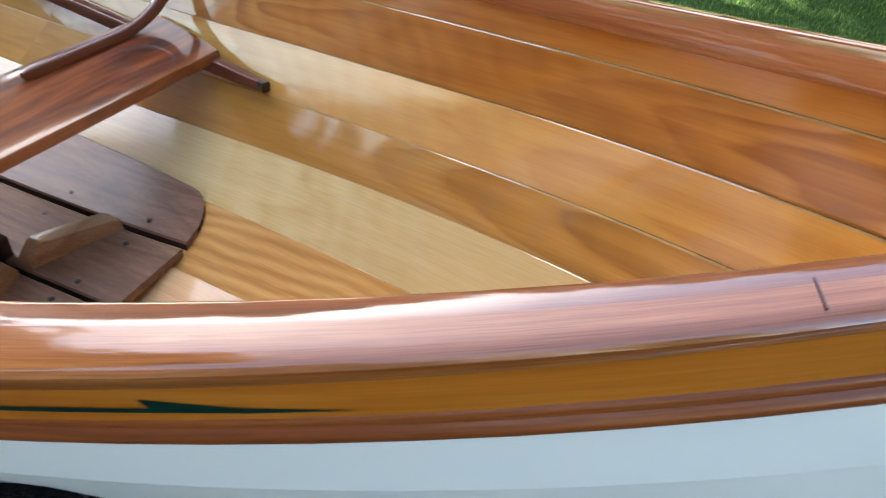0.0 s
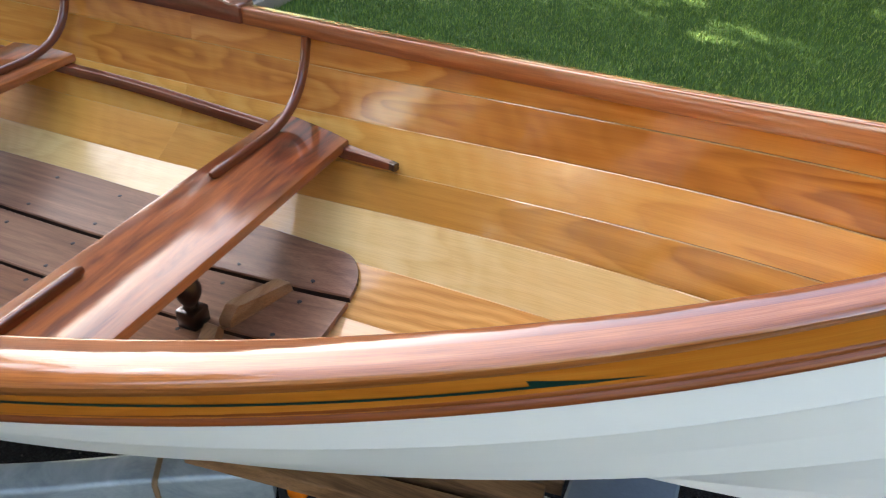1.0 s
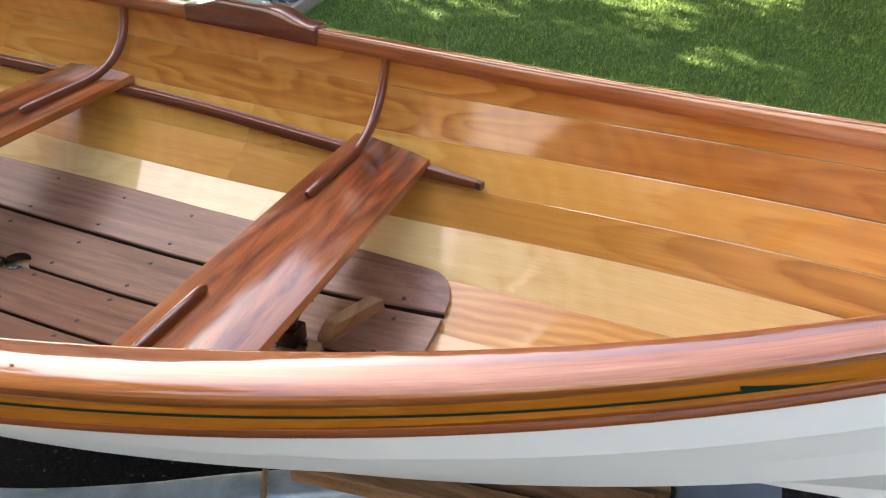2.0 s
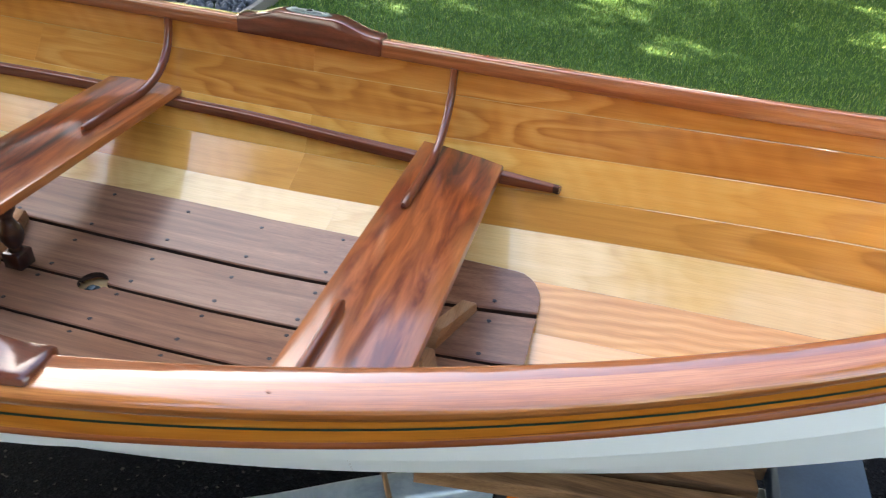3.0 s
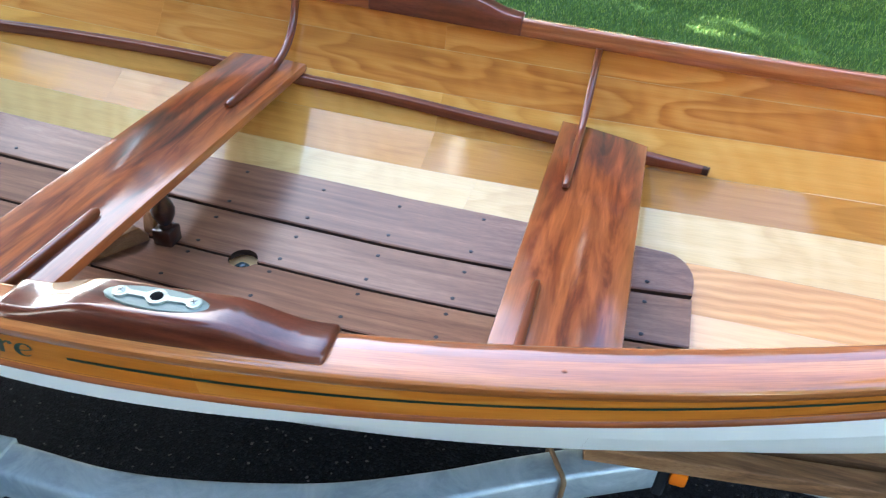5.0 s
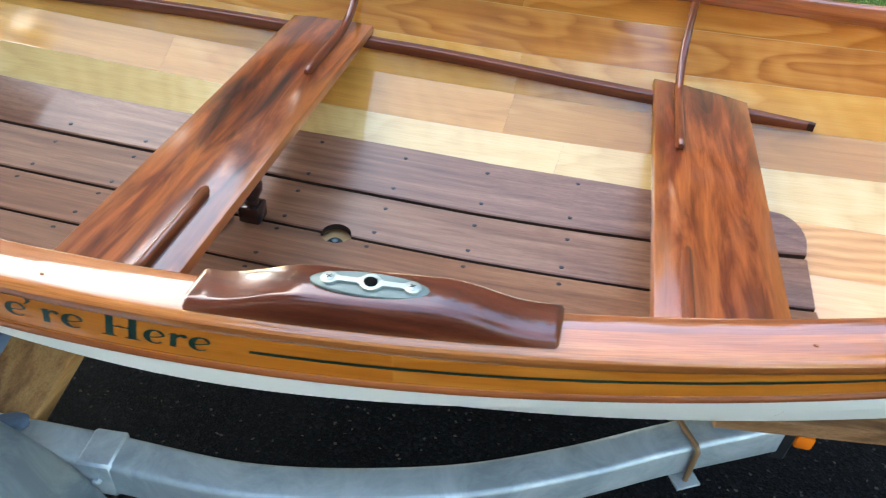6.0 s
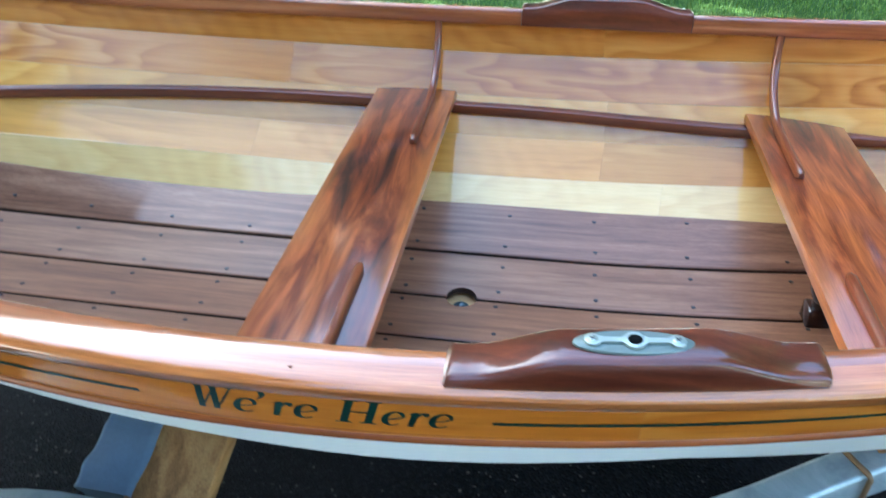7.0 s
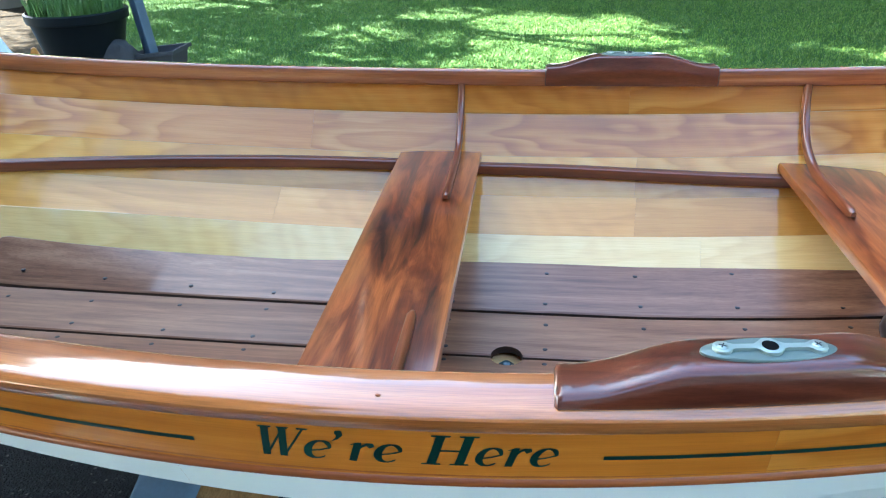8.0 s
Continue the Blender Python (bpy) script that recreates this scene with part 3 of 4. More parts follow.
def floor_z(x, y):
    """Top of the floorboards, which follow the bottom's curve."""
    own = -0.402 + (0.070 if x > 0 else 0.010) * x * x + 0.018 * max(x, 0.0) + 0.60 * y * y
    return max(own, bottom(x, abs(y)) + 0.0085) if abs(y) > 0.10 else own


for xc, xk, end, xp, xb, rake, top in ((-0.4345, -0.389, 0.224, -0.430, -0.478, -0.40, -0.179), (0.4295, 0.379, 0.158, 0.422, 0.481, 0.40, -0.168)):
    bm = prism(thwart_outline(xc, top), top - 0.020, top, 0.006)
    part("thwart", bm, rosewood, boat, "streaky red-brown varnished plank seat", 40, DOWN)
    for side in (1, -1):
        part("knee", knee(xk, side, top, end), kneewood, boat, "bent brown varnished seat knee", 50, DOWN)
    zf = floor_z(xp, 0)
    bm = lathe([(r * 1.18, zf + 0.036 + z * 0.97) for r, z in POST] + [(0.014, top - 0.0205)], 20, centre=(xp, 0, 0))
    box(xp - 0.022, xp + 0.022, -0.022, 0.022, zf - 0.002, zf + 0.038, 0.003, 1, bm)
    part("post", bm, shade_and_tip_wood, boat, "turned seat post on a square foot, darkened for shade", 50, DOWN)
    for side in (1, -1):
        za = floor_z(xb, 0.085) - 0.006
        shape = [(0.010, 0.0), (0.010, 0.022), (0.026, 0.058), (0.033, 0.064), (0.128, 0.062), (0.136, 0.055), (0.142, 0.004), (0.140, 0.0)]
        bm = bmesh.new()
        loops = [[bm.verts.new((xb + w + rake * y, side * (y + (0.075 - y) * s), za + 0.70 * (z + (0.03 - z) * s))) for y, z in shape] for w, s in ((-0.0145, 0.06), (-0.0125, 0.0), (0.0125, 0.0), (0.0145, 0.06))]
        for a, b in zip(loops, loops[1:]):
            for j in range(8):
                bm.faces.new((a[j], a[(j + 1) % 8], b[(j + 1) % 8], b[j]))
        bm.faces.new(loops[0][::-1]), bm.faces.new(loops[-1])
        part("cleat", bm, oak, boat, "pale bare wood foot cleat", 40, DOWN)

# floorboards: two each side of the middle seam, with countersunk screws
FLOOR_FORE, FLOOR_AFT = 0.672, -1.445


def board_edge(x):
    """Half-breadth of the floor at x, rounded off at the ends."""
    h = 0.291 - (0.105 if x > -0.12 else 0.047) * (x + 0.12) ** 2
    for end, sign in ((FLOOR_FORE, 1), (FLOOR_AFT, -1)):
        d = (end - x) * sign
        if d < 0.06:
            h -= 0.06 - math.sqrt(max(0.06 ** 2 - (0.06 - d) ** 2, 0))
    return max(h, 0.152)


def board_span(x, inner):
    return (0.0040, 0.1380) if inner else (0.1465, board_edge(x))


def board_z(x, y, inner):
    """Top of a board at a place, flat from edge to edge."""
    a, b = board_span(x, inner)
    za, zb = floor_z(x, a), floor_z(x, b)
    return za + (zb - za) * (y - a) / (b - a)


def floorboard(side, inner):
    bm = bmesh.new()
    xs = [FLOOR_AFT + 0.0005 + (FLOOR_FORE - FLOOR_AFT - 0.001) * (0.5 - 0.5 * math.cos(math.pi * i / 64)) for i in range(65)]
    rings = []
    for x in xs:
        a, b = board_span(x, inner)
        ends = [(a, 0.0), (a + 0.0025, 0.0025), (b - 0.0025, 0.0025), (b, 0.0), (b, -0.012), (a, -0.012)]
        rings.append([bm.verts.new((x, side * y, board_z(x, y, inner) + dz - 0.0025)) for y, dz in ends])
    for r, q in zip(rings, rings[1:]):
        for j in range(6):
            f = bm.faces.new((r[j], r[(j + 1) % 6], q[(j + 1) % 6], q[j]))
            # both sides carry the painted gap shade
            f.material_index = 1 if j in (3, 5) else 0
    bm.faces.new(rings[0][::-1]), bm.faces.new(rings[-1])
    return bm


DRAIN = (-0.252, 0.0)
screw_me = mesh_of("screw", lathe([(0.0049, -0.004), (0.0049, 0.0003), (0.0040, 0.0007)], 10), dark_metal, 30)
for side in (1, -1):
    for inner in (True, False):
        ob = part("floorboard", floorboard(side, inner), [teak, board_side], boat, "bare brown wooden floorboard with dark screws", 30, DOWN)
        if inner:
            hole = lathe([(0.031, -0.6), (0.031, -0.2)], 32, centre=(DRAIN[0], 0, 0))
            # the wall of the hole gets the same painted shade
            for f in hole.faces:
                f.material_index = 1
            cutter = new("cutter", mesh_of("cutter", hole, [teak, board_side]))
            mod = ob.modifiers.new("drain_hole", "BOOLEAN")
            mod.object, mod.solver = cutter, "EXACT"
            bpy.context.view_layer.update()
            cutter.matrix_world = boat.matrix_world @ DOWN
            bpy.context.view_layer.update()
            done = bpy.data.meshes.new_from_object(ob.evaluated_get(bpy.context.evaluated_depsgraph_get()))
            ob.modifiers.clear()
            ob.data = done
            bpy.data.objects.remove(cutter)
        for n in range(-7, 4):
            x = 0.015 + 0.1935 * n - (0.012 if n == 3 else 0)
            for y in ((0.024, 0.108) if inner else (0.168, 0.262)):
                y += 0.004 * math.sin(7.3 * n + 40 * y + side)
                if y > board_edge(x) - 0.01:
                    continue
                s = new("screw", screw_me)
                s.parent = ob
                s.location = (x + 0.003 * math.sin(9 * n + y * 90), side * y, board_z(x, y, inner) + 0.0001)
bm = lathe([(0.017, 0.0), (0.017, 0.006), (0.012, 0.009), (0.009, 0.009), (0.0085, 0.014), (0.004, 0.016)], 20, centre=(DRAIN[0], -0.008, -0.424))
part("drain_plug", bm, glass_dark, boat, "teal drain plug under the floor hole", 40, DOWN)


# oarlock pads on the rails, with cast socket plates
def pad_height(u):
    """Height over the rail of a pad, u from -1 to 1 along it."""
    a = abs(u)
    s = min(max((0.90 - a) / 0.56, 0.0), 1.0)
    return 0.0100 + 0.0250 * s * s * (3 - 2 * s)


def pad(side):
    bm = bmesh.new()
    half, rings = 0.193, []
    us = [-1, -0.985, -0.96, -0.9] + [-0.8 + 0.05 * i for i in range(33)] + [0.9, 0.96, 0.985, 1]
    for u in us:
        x = 0.003 + u * half
        y, z = poly(LAPS[0][0], x), poly(LAPS[0][1], x)
        h = pad_height(u) - (0.004 if abs(u) == 1 else 0.0015 if abs(u) > 0.98 else 0)
        w0, w1 = -0.032, 0.023
        if abs(u) == 1:
            w0, w1 = w0 + 0.004, w1 - 0.004
        r = 0.0055
        prof = [(w0, -0.0325), (w0, h - r), (w0 + r * 0.3, h - r * 0.3), (w0 + r, h), (w1 - r - 0.004, h - 0.001), (w1 - r * 0.3 - 0.002, h - r * 0.4), (w1, h - r - 0.001), (w1 + 0.002, -0.002), (w1, -0.006), (w0 + 0.008, -0.008), (w0 + 0.008, -0.0325)]
        rings.append([bm.verts.new((x, side * (y + a), z + b + 0.004 + 0.005 * (side > 0))) for a, b in prof])
    for r, q in zip(rings, rings[1:]):
        for j in range(len(r)):
            bm.faces.new((r[j], r[(j + 1) % len(r)], q[(j + 1) % len(r)], q[j]))
    bm.faces.new(rings[0][::-1]), bm.faces.new(rings[-1])
    return bm


def ellipse_ring(a, b, n=40, power=2.0):
    return [(a * math.copysign(abs(math.cos(t)) ** (2 / power), math.cos(t)), b * math.copysign(abs(math.sin(t)) ** (2 / power), math.sin(t))) for t in (2 * math.pi * k / n for k in range(n))]


def ring_plate(outer, hole, z0, z1, bm=None, soften=0.0):
    """A plate on an outline with a round hole through it; both run the same number of steps."""
    bm = bm or bmesh.new()
    n = len(outer)
    loops = [[bm.verts.new((x, y, z)) for x, y in pts] for pts, z in ((outer, z0), (outer, z1 - soften), ([(x * (1 - 2 * soften / 0.05), y * (1 - 2 * soften / 0.05)) for x, y in outer], z1), (hole, z1), (hole, z0))]
    loops.append(loops[0])
    for a, b in zip(loops, loops[1:]):
        for j in range(n):
            bm.faces.new((a[j], a[(j + 1) % n], b[(j + 1) % n], b[j]))
    return bm


def socket(side, owner):
    x0 = 0.0
    y0, z0 = side * (poly(LAPS[0][0], x0) - 0.006), poly(LAPS[0][1], x0) + 0.004 + 0.005 * (side > 0) + pad_height(0)
    slope = math.degrees(math.atan(-side * 0.11))
    at = pose(x0, y0, z0 - 0.0012, -side * 1.0, 0, -slope * -1)
    n = 40
    hole = [(0.0074 * math.cos(t), 0.0074 * math.sin(t)) for t in (2 * math.pi * k / n for k in range(n))]
    part("socket_plate", ring_plate(ellipse_ring(0.062, 0.0175, n), hole, -0.001, 0.0028, soften=0.001), plate_metal, owner, "pale cast metal oarlock socket plate", 40, at)
    def half_width(x):
        w = 0.0034
        for c, r in ((0.0, 0.0118), (0.0425, 0.0088), (-0.0425, 0.0088)):
            w = max(w, math.sqrt(max(r * r - (x - c) ** 2, 0.0)))
        return w if abs(x) < 0.0513 else 0.0004
    xs = [-0.0513 + 0.1026 * k / 60 for k in range(61)]
    rim = [(x, half_width(x)) for x in xs] + [(x, -half_width(x)) for x in xs[::-1]]
    part("socket_rib", prism(rim, 0.002, 0.0062, 0.0009), rib_metal, owner, "raised cast rib round the oarlock hole", 40, at)
    # the rib is solid; a raised black disc stands in for the hole's shade
    part("socket_hole", lathe([(0.0074, -0.020), (0.0074, 0.0065), (0.0066, 0.0066)], 24), hole_dark, owner, "black disc standing in for the shade in the oarlock hole", 40, at)
    for s in (-1, 1):
        bm = lathe([(0.0056, 0.003), (0.0056, 0.0064), (0.0046, 0.0072)], 16)
        part("screw_head", bm, rib_metal, owner, "", 40, at @ pose(s * 0.0425, 0, 0, 0, 0, 30 * s))
        bm = box(-0.0035, 0.0035, -0.0006, 0.0006, 0.0066, 0.00745)
        box(-0.0006, 0.0006, -0.0035, 0.0035, 0.0066, 0.00748, bm=bm)
        part("screw_slot", bm, dark_metal, owner, "", 40, at @ pose(s * 0.0425, 0, 0, 0, 0, 30 * s))


for side in (1, -1):
    p = part("oarlock_pad", pad(side), mahogany, boat, "dark varnished mahogany oarlock pad", 40, DOWN)
    socket(side, p)


# bungs and a scarf line in the rails
for side in (1, -1):
    for x in (0.447, -0.352):
        y, z = poly(LAPS[0][0], x) + 0.012, poly(LAPS[0][1], x) + 0.0022
        bm = lathe([(0.0017, -0.004), (0.0017, 0.0005)], 12)
        bmesh.ops.scale(bm, vec=(1.6, 1, 1), verts=bm.verts)
        part("bung", bm, guardwood, boat, "small dark wooden plug", 30, DOWN @ pose(x, side * y, z + 0.004 * (side > 0), 0, 0, 8 * side))

    x = 1.422
    bm = box(-0.0006, 0.0006, -0.009, 0.009, -0.002, 0.0004)
    part("scarf_line", bm, riserwood, boat, "dark scarf joint line across the rail", 30, DOWN @ pose(x, side * (poly(LAPS[0][0], x) + 0.006), poly(LAPS[0][1], x) + 0.0016, -side * 9, 0, -side * 28))

# green stripe, arrow and name on the starboard sheer plank
def on_plank(side, x, v, lift=0.0008):
    """A place on the outside of the sheer plank, v from its top 0 to its lap 1."""
    a, b, n = strake_edges(0, x, STERN + (x - STERN) / (LAPS[0][2] - STERN) * (LAPS[1][2] - STERN))
    p = a + (b - a) * v + n * (THICK + lift + 0.0015 * (1 - abs(2 * v - 1)))
    return (x, side * p.x, p.y)


def stripe(side, x0, x1, width, n=60, arrow=False):
    bm = bmesh.new()
    rows = []
    for x in np.linspace(x0, x1, n):
        w = width
        rows.append([bm.verts.new(on_plank(side, x, STRIPE_V - w / 2)), bm.verts.new(on_plank(side, x, STRIPE_V + w / 2))])
    for a, b in zip(rows, rows[1:]):
        bm.faces.new((a[0], a[1], b[1], b[0]))
    if arrow:
        head = [(x1, STRIPE_V - width / 2), (x1 - 0.004, STRIPE_V - 0.115), (x1 + 0.045, STRIPE_V - 0.02), (x1 + 0.105, STRIPE_V + 0.035), (x1 + 0.05, STRIPE_V + 0.035), (x1, STRIPE_V + width / 2)]
        bm.faces.new([bm.verts.new(on_plank(side, x, v)) for x, v in head])
    return bm


STRIPE_V = 0.635


def ribbon(bm, line, widths, flip=0.0):
    """A flat stroke along a line of points, with a width at each."""
    rows = []
    for i, (p, w) in enumerate(zip(line, widths)):
        a, b = Vector(line[max(i - 1, 0)]), Vector(line[min(i + 1, len(line) - 1)])
        t = (b - a).normalized()
        n = Vector((-t.y, t.x)) if not flip else Vector((1.0, 0.0))
        rows.append([bm.verts.new((*(Vector(p) + n * w / 2 * k), 0)) for k in (-1, 1)])
    for a, b in zip(rows, rows[1:]):
        bm.faces.new((a[0], b[0], b[1], a[1]))


def bow(cx, cy, rx, ry, a0, a1, thick, thin, n=22):
    """An arc whose stroke swells towards its left and right sides."""
    turn = [radians(a0 + (a1 - a0) * k / n) for k in range(n + 1)]
    return [(cx + rx * math.cos(a), cy + ry * math.sin(a)) for a in turn], [thin + (thick - thin) * abs(math.cos(a)) ** 1.5 for a in turn]


def glyph(char):
    """A bold serif letter, drawn upright between 0 and its height; widths are in heights of a capital."""
    bm = bmesh.new()

    def bar(x0, y0, x1, y1, w):
        ribbon(bm, [(x0, y0), ((x0 + x1) / 2, (y0 + y1) / 2), (x1, y1)], [w] * 3, 1.0)

    def serif(x0, x1, y):
        k = 0.055 if y < 0.5 else -0.055
        bm.faces.new([bm.verts.new((x, v, 0)) for x, v in ((x0, y), (x1, y), (x1 - 0.03, y + k), (x0 + 0.03, y + k))])

    if char == "W":
        for x0, y0, x1, y1, w in ((0.15, 0.97, 0.36, 0.0, 0.20), (0.36, 0.0, 0.63, 0.97, 0.07), (0.60, 0.97, 0.81, 0.0, 0.20), (0.81, 0.0, 1.13, 0.97, 0.07)):
            bar(x0, y0, x1, y1, w)
        serif(-0.04, 0.34, 1.0), serif(0.44, 0.78, 1.0), serif(0.96, 1.28, 1.0)
    elif char == "H":
        for x in (0.20, 0.80):
            bar(x, 0.02, x, 0.98, 0.20)
            serif(x - 0.22, x + 0.22, 0.0), serif(x - 0.22, x + 0.22, 1.0)
        ribbon(bm, [(0.2, 0.5), (0.8, 0.5)], [0.06, 0.06])
    elif char == "e":
        line, widths = bow(0.30, 0.32, 0.25, 0.30, 12, 318, 0.19, 0.055)
        ribbon(bm, line, [w * min(1.0, 0.35 + k / 5, 0.3 + (22 - k) / 6) for k, w in enumerate(widths)])
        ribbon(bm, [(0.10, 0.27), (0.32, 0.31), (0.55, 0.40)], [0.05, 0.05, 0.06])
    elif char == "r":
        bar(0.16, 0.0, 0.16, 0.60, 0.18)
        ribbon(bm, [(0.0, 0.56), (0.12, 0.62), (0.24, 0.63)], [0.02, 0.06, 0.06])
        ribbon(bm, [(0.20, 0.40), (0.27, 0.53), (0.36, 0.60), (0.45, 0.58), (0.50, 0.50)], [0.06, 0.08, 0.10, 0.17, 0.12])
    else:  # the raised comma
        ribbon(bm, [(0.02, 0.0), (0.11, 0.10), (0.15, 0.20), (0.10, 0.30), (0.03, 0.33)], [0.02, 0.07, 0.14, 0.17, 0.06])
    return bm


def letter(side, char, x0, x1, v_base, v_top):
    """One slanting letter laid on the sheer plank between x0 and x1."""
    bm = glyph(char)
    xs, ys = [v.co.x for v in bm.verts], [v.co.y for v in bm.verts]
    lo, wide, foot, tall = min(xs), max(xs) - min(xs), min(ys), max(ys) - min(ys)
    for i, v in enumerate(bm.verts):
        u, w = (v.co.x - lo) / wide, (v.co.y - foot) / tall
        lean = 0.36 * (w - 0.4) * 0.035 * (v_base - v_top) / 0.33
        v.co = on_plank(side, x0 + (x1 - x0) * u + lean, v_base + (v_top - v_base) * w, 0.0008 + 0.000004 * (i % 50))
    return bm


part("pinstripe", stripe(-1, -0.138, 1.133, 0.044, 90, True), green, boat, "thin green stripe ending in an arrow", 30, DOWN)
part("pinstripe", stripe(-1, -1.75, -0.555, 0.044), green, boat, "thin green stripe", 30, DOWN)
CAP, LOW_CASE, FOOT = 0.40, 0.515, 0.735
for char, xa, xb, top in (
    ("W", -0.489, -0.436, CAP), ("e", -0.438, -0.410, LOW_CASE), ("'", -0.405, -0.395, CAP), ("r", -0.392, -0.367, LOW_CASE), ("e", -0.366, -0.338, LOW_CASE),
    ("H", -0.314, -0.265, CAP), ("e", -0.264, -0.238, LOW_CASE), ("r", -0.235, -0.211, LOW_CASE), ("e", -0.210, -0.184, LOW_CASE),
):
    part("letter", letter(-1, char, xa, xb, FOOT if char != "'" else 0.52, top), green, boat, "green painted serif letter on the sheer plank", 30, DOWN)


# ---- the trailer ----
trailer = thing("boat_trailer", pose(0, 0, 0.3), "galvanised steel boat trailer under the hull", "trailer")
LOW = pose(0, 0, -0.3)


def smooth_path(points, n=40):
    """A smooth line through a few points."""
    pts = [Vector(p) for p in points]
    pts = [2 * pts[0] - pts[1], *pts, 2 * pts[-1] - pts[-2]]
    out = []
    for i in range(1, len(pts) - 2):
        a, b, c, d = pts[i - 1 : i + 3]
        for t in (k / n for k in range(n)):
            out.append(0.5 * (2 * b + (c - a) * t + (2 * a - 5 * b + 4 * c - d) * t * t + (3 * b - a - 3 * c + d) * t ** 3))
    return out + [pts[-2]]


TUBE = [(-1.7, 0.535), (-1.0, 0.528), (-0.5, 0.507), (-0.22, 0.495), (0.065, 0.420), (0.267, 0.327), (0.45, 0.220), (0.65, 0.112)]
for side in (1, -1):
    rail = part("side_rail", sweep(smooth_path([(x, side * y, 0.362) for x, y in TUBE], 8), rounded(0.066, 0.078, 0.010, 3)), galv, trailer, "bent galvanised box-section side rail", 50, LOW)
    for x, y, turn in ((0.478, 0.205, -29), (-0.485, 0.506, -5)):
        at = pose(x, side * y, 0.362, 0, 0, side * turn)
        if x > 0:
            rod = [(0, -0.040, -0.075), (0, -0.040, 0.036), (0, -0.034, 0.0425), (0, 0.034, 0.0425), (0, 0.040, 0.036), (0, 0.040, -0.075)]
            part("u_bolt", sweep(rod, [(0.0052 * math.cos(a), 0.0052 * math.sin(a)) for a in (k * math.pi / 4 for k in range(8))], up=(1, 0, 0)), rust, rail, "rusty bent rod round the side rail", 60, at)
            part("u_bolt_plate", box(-0.024, 0.024, -0.055, 0.055, -0.054, -0.048, 0.001, 1), galv, rail, "small galvanised bolt plate", 40, at)
            for w in (-0.040, 0.040):
                part("nut", lathe([(0.009, -0.064), (0.009, -0.054)], 6, centre=(0, w, 0)), galv, rail, "", 20, at)
        else:
            part("clamp", box(-0.03, 0.03, -0.0365, 0.0365, -0.043, 0.0425, 0.005, 1), galv, rail, "galvanised strap clamp", 40, at)
            part("clamp_bolt", lathe([(0.008, 0.0), (0.008, 0.006), (0.005, 0.008)], 6), galv, rail, "", 20, at @ pose(0, -side * -0.0365, 0.0, 90 * -side))
    part("lamp_bracket", box(0.668, 0.69, side * 0.105 - 0.03, side * 0.105 + 0.03, 0.30, 0.385, 0.004, 1), black, trailer, "black lamp holder", 40, LOW)
    part("side_reflector", box(0.690, 0.724, side * 0.105 - 0.033, side * 0.105 + 0.033, 0.345, 0.380, 0.006, 2), amber, trailer, "amber side marker lens", 40, LOW)
    bm = bmesh.new()
    prof = [(-0.36 * math.cos(radians(a)), 0.30 * math.sin(radians(a))) for a in range(0, 181, 10)]
    rows = [[bm.verts.new((-0.80 + px * k, side * (0.548 + w), 0.23 + pz * k)) for px, pz in prof] for w, k in ((0, 0.97), (0.012, 1.0), (0.19, 1.0), (0.205, 0.97))]
    for a, b in zip(rows, rows[1:]):
        for i in range(len(prof) - 1):
            bm.faces.new((a[i], a[i + 1], b[i + 1], b[i]))
    bmesh.ops.solidify(bm, geom=bm.faces[:], thickness=0.003)
    part("fender", bm, galv, trailer, "rounded galvanised wheel fender", 50, LOW)
    part("wheel", lathe([(0.12, -0.08), (0.20, -0.085), (0.235, -0.06), (0.24, 0.0), (0.235, 0.06), (0.20, 0.085), (0.12, 0.08)], 32), black, trailer, "black trailer tyre", 40, LOW @ pose(-0.80, side * 0.65, 0.24, 90))
part("axle", sweep([(-0.80, -0.6, 0.27), (-0.80, 0.6, 0.27)], rounded(0.05, 0.05, 0.006)), galv, trailer, "", 40, LOW)
part("cross_beam", sweep([(0.6, -0.11, 0.36), (0.6, 0.11, 0.36)], rounded(0.06, 0.07, 0.008)), galv, trailer, "", 40, LOW)
part("tongue", sweep([(0.3, 0, 0.33), (2.6, 0, 0.36)], rounded(0.075, 0.075, 0.008)), galv, trailer, "galvanised box-section tongue", 40, LOW)
for side in (1, -1):
    # tilted bunk board under the turn of the bilge, its end wrapped in carpet
    bunk = sweep([(-0.690, side * 0.20, 0.470), (-0.700, side * 0.50, 0.375)], rounded(0.145, 0.036, 0.004), up=(0, side * 0.28, 1))
    part("bunk_board", bunk, bunk_timber, trailer, "bare timber bunk board", 40, LOW)
    wrap = sweep([(-0.800 - 0.010 * t, side * (0.18 + 0.28 * t), 0.478 - 0.086 * t) for t in (k / 16 for k in range(17))], rounded(0.110, 0.050, 0.016, 5), up=(0, side * 0.28, 1))
    for v in wrap.verts:
        v.co += Vector((noise.noise(v.co * 22), 0.6 * noise.noise(v.co * 17 + Vector((3, 1, 2))), noise.noise(v.co * 25 + Vector((7, 5, 1))))) * 0.012
    part("bunk_carpet", wrap, carpet, trailer, "blue-grey carpet wrapped round the bunk", 40, LOW)
for x0, y0, x1, y1 in ((0.52, -0.165, 1.10, -0.095), (0.60, -0.090, 1.12, -0.030), (0.66, -0.015, 1.14, 0.03), (0.66, 0.07, 1.14, 0.09), (0.60, 0.150, 1.12, 0.15)):
    part("bunk_plank", sweep([(x0, y0, 0.428), (x1, y1, 0.445)], rounded(0.048, 0.036, 0.004)), shade_lumber, trailer, "bare timber lying fore and aft", 40, LOW)
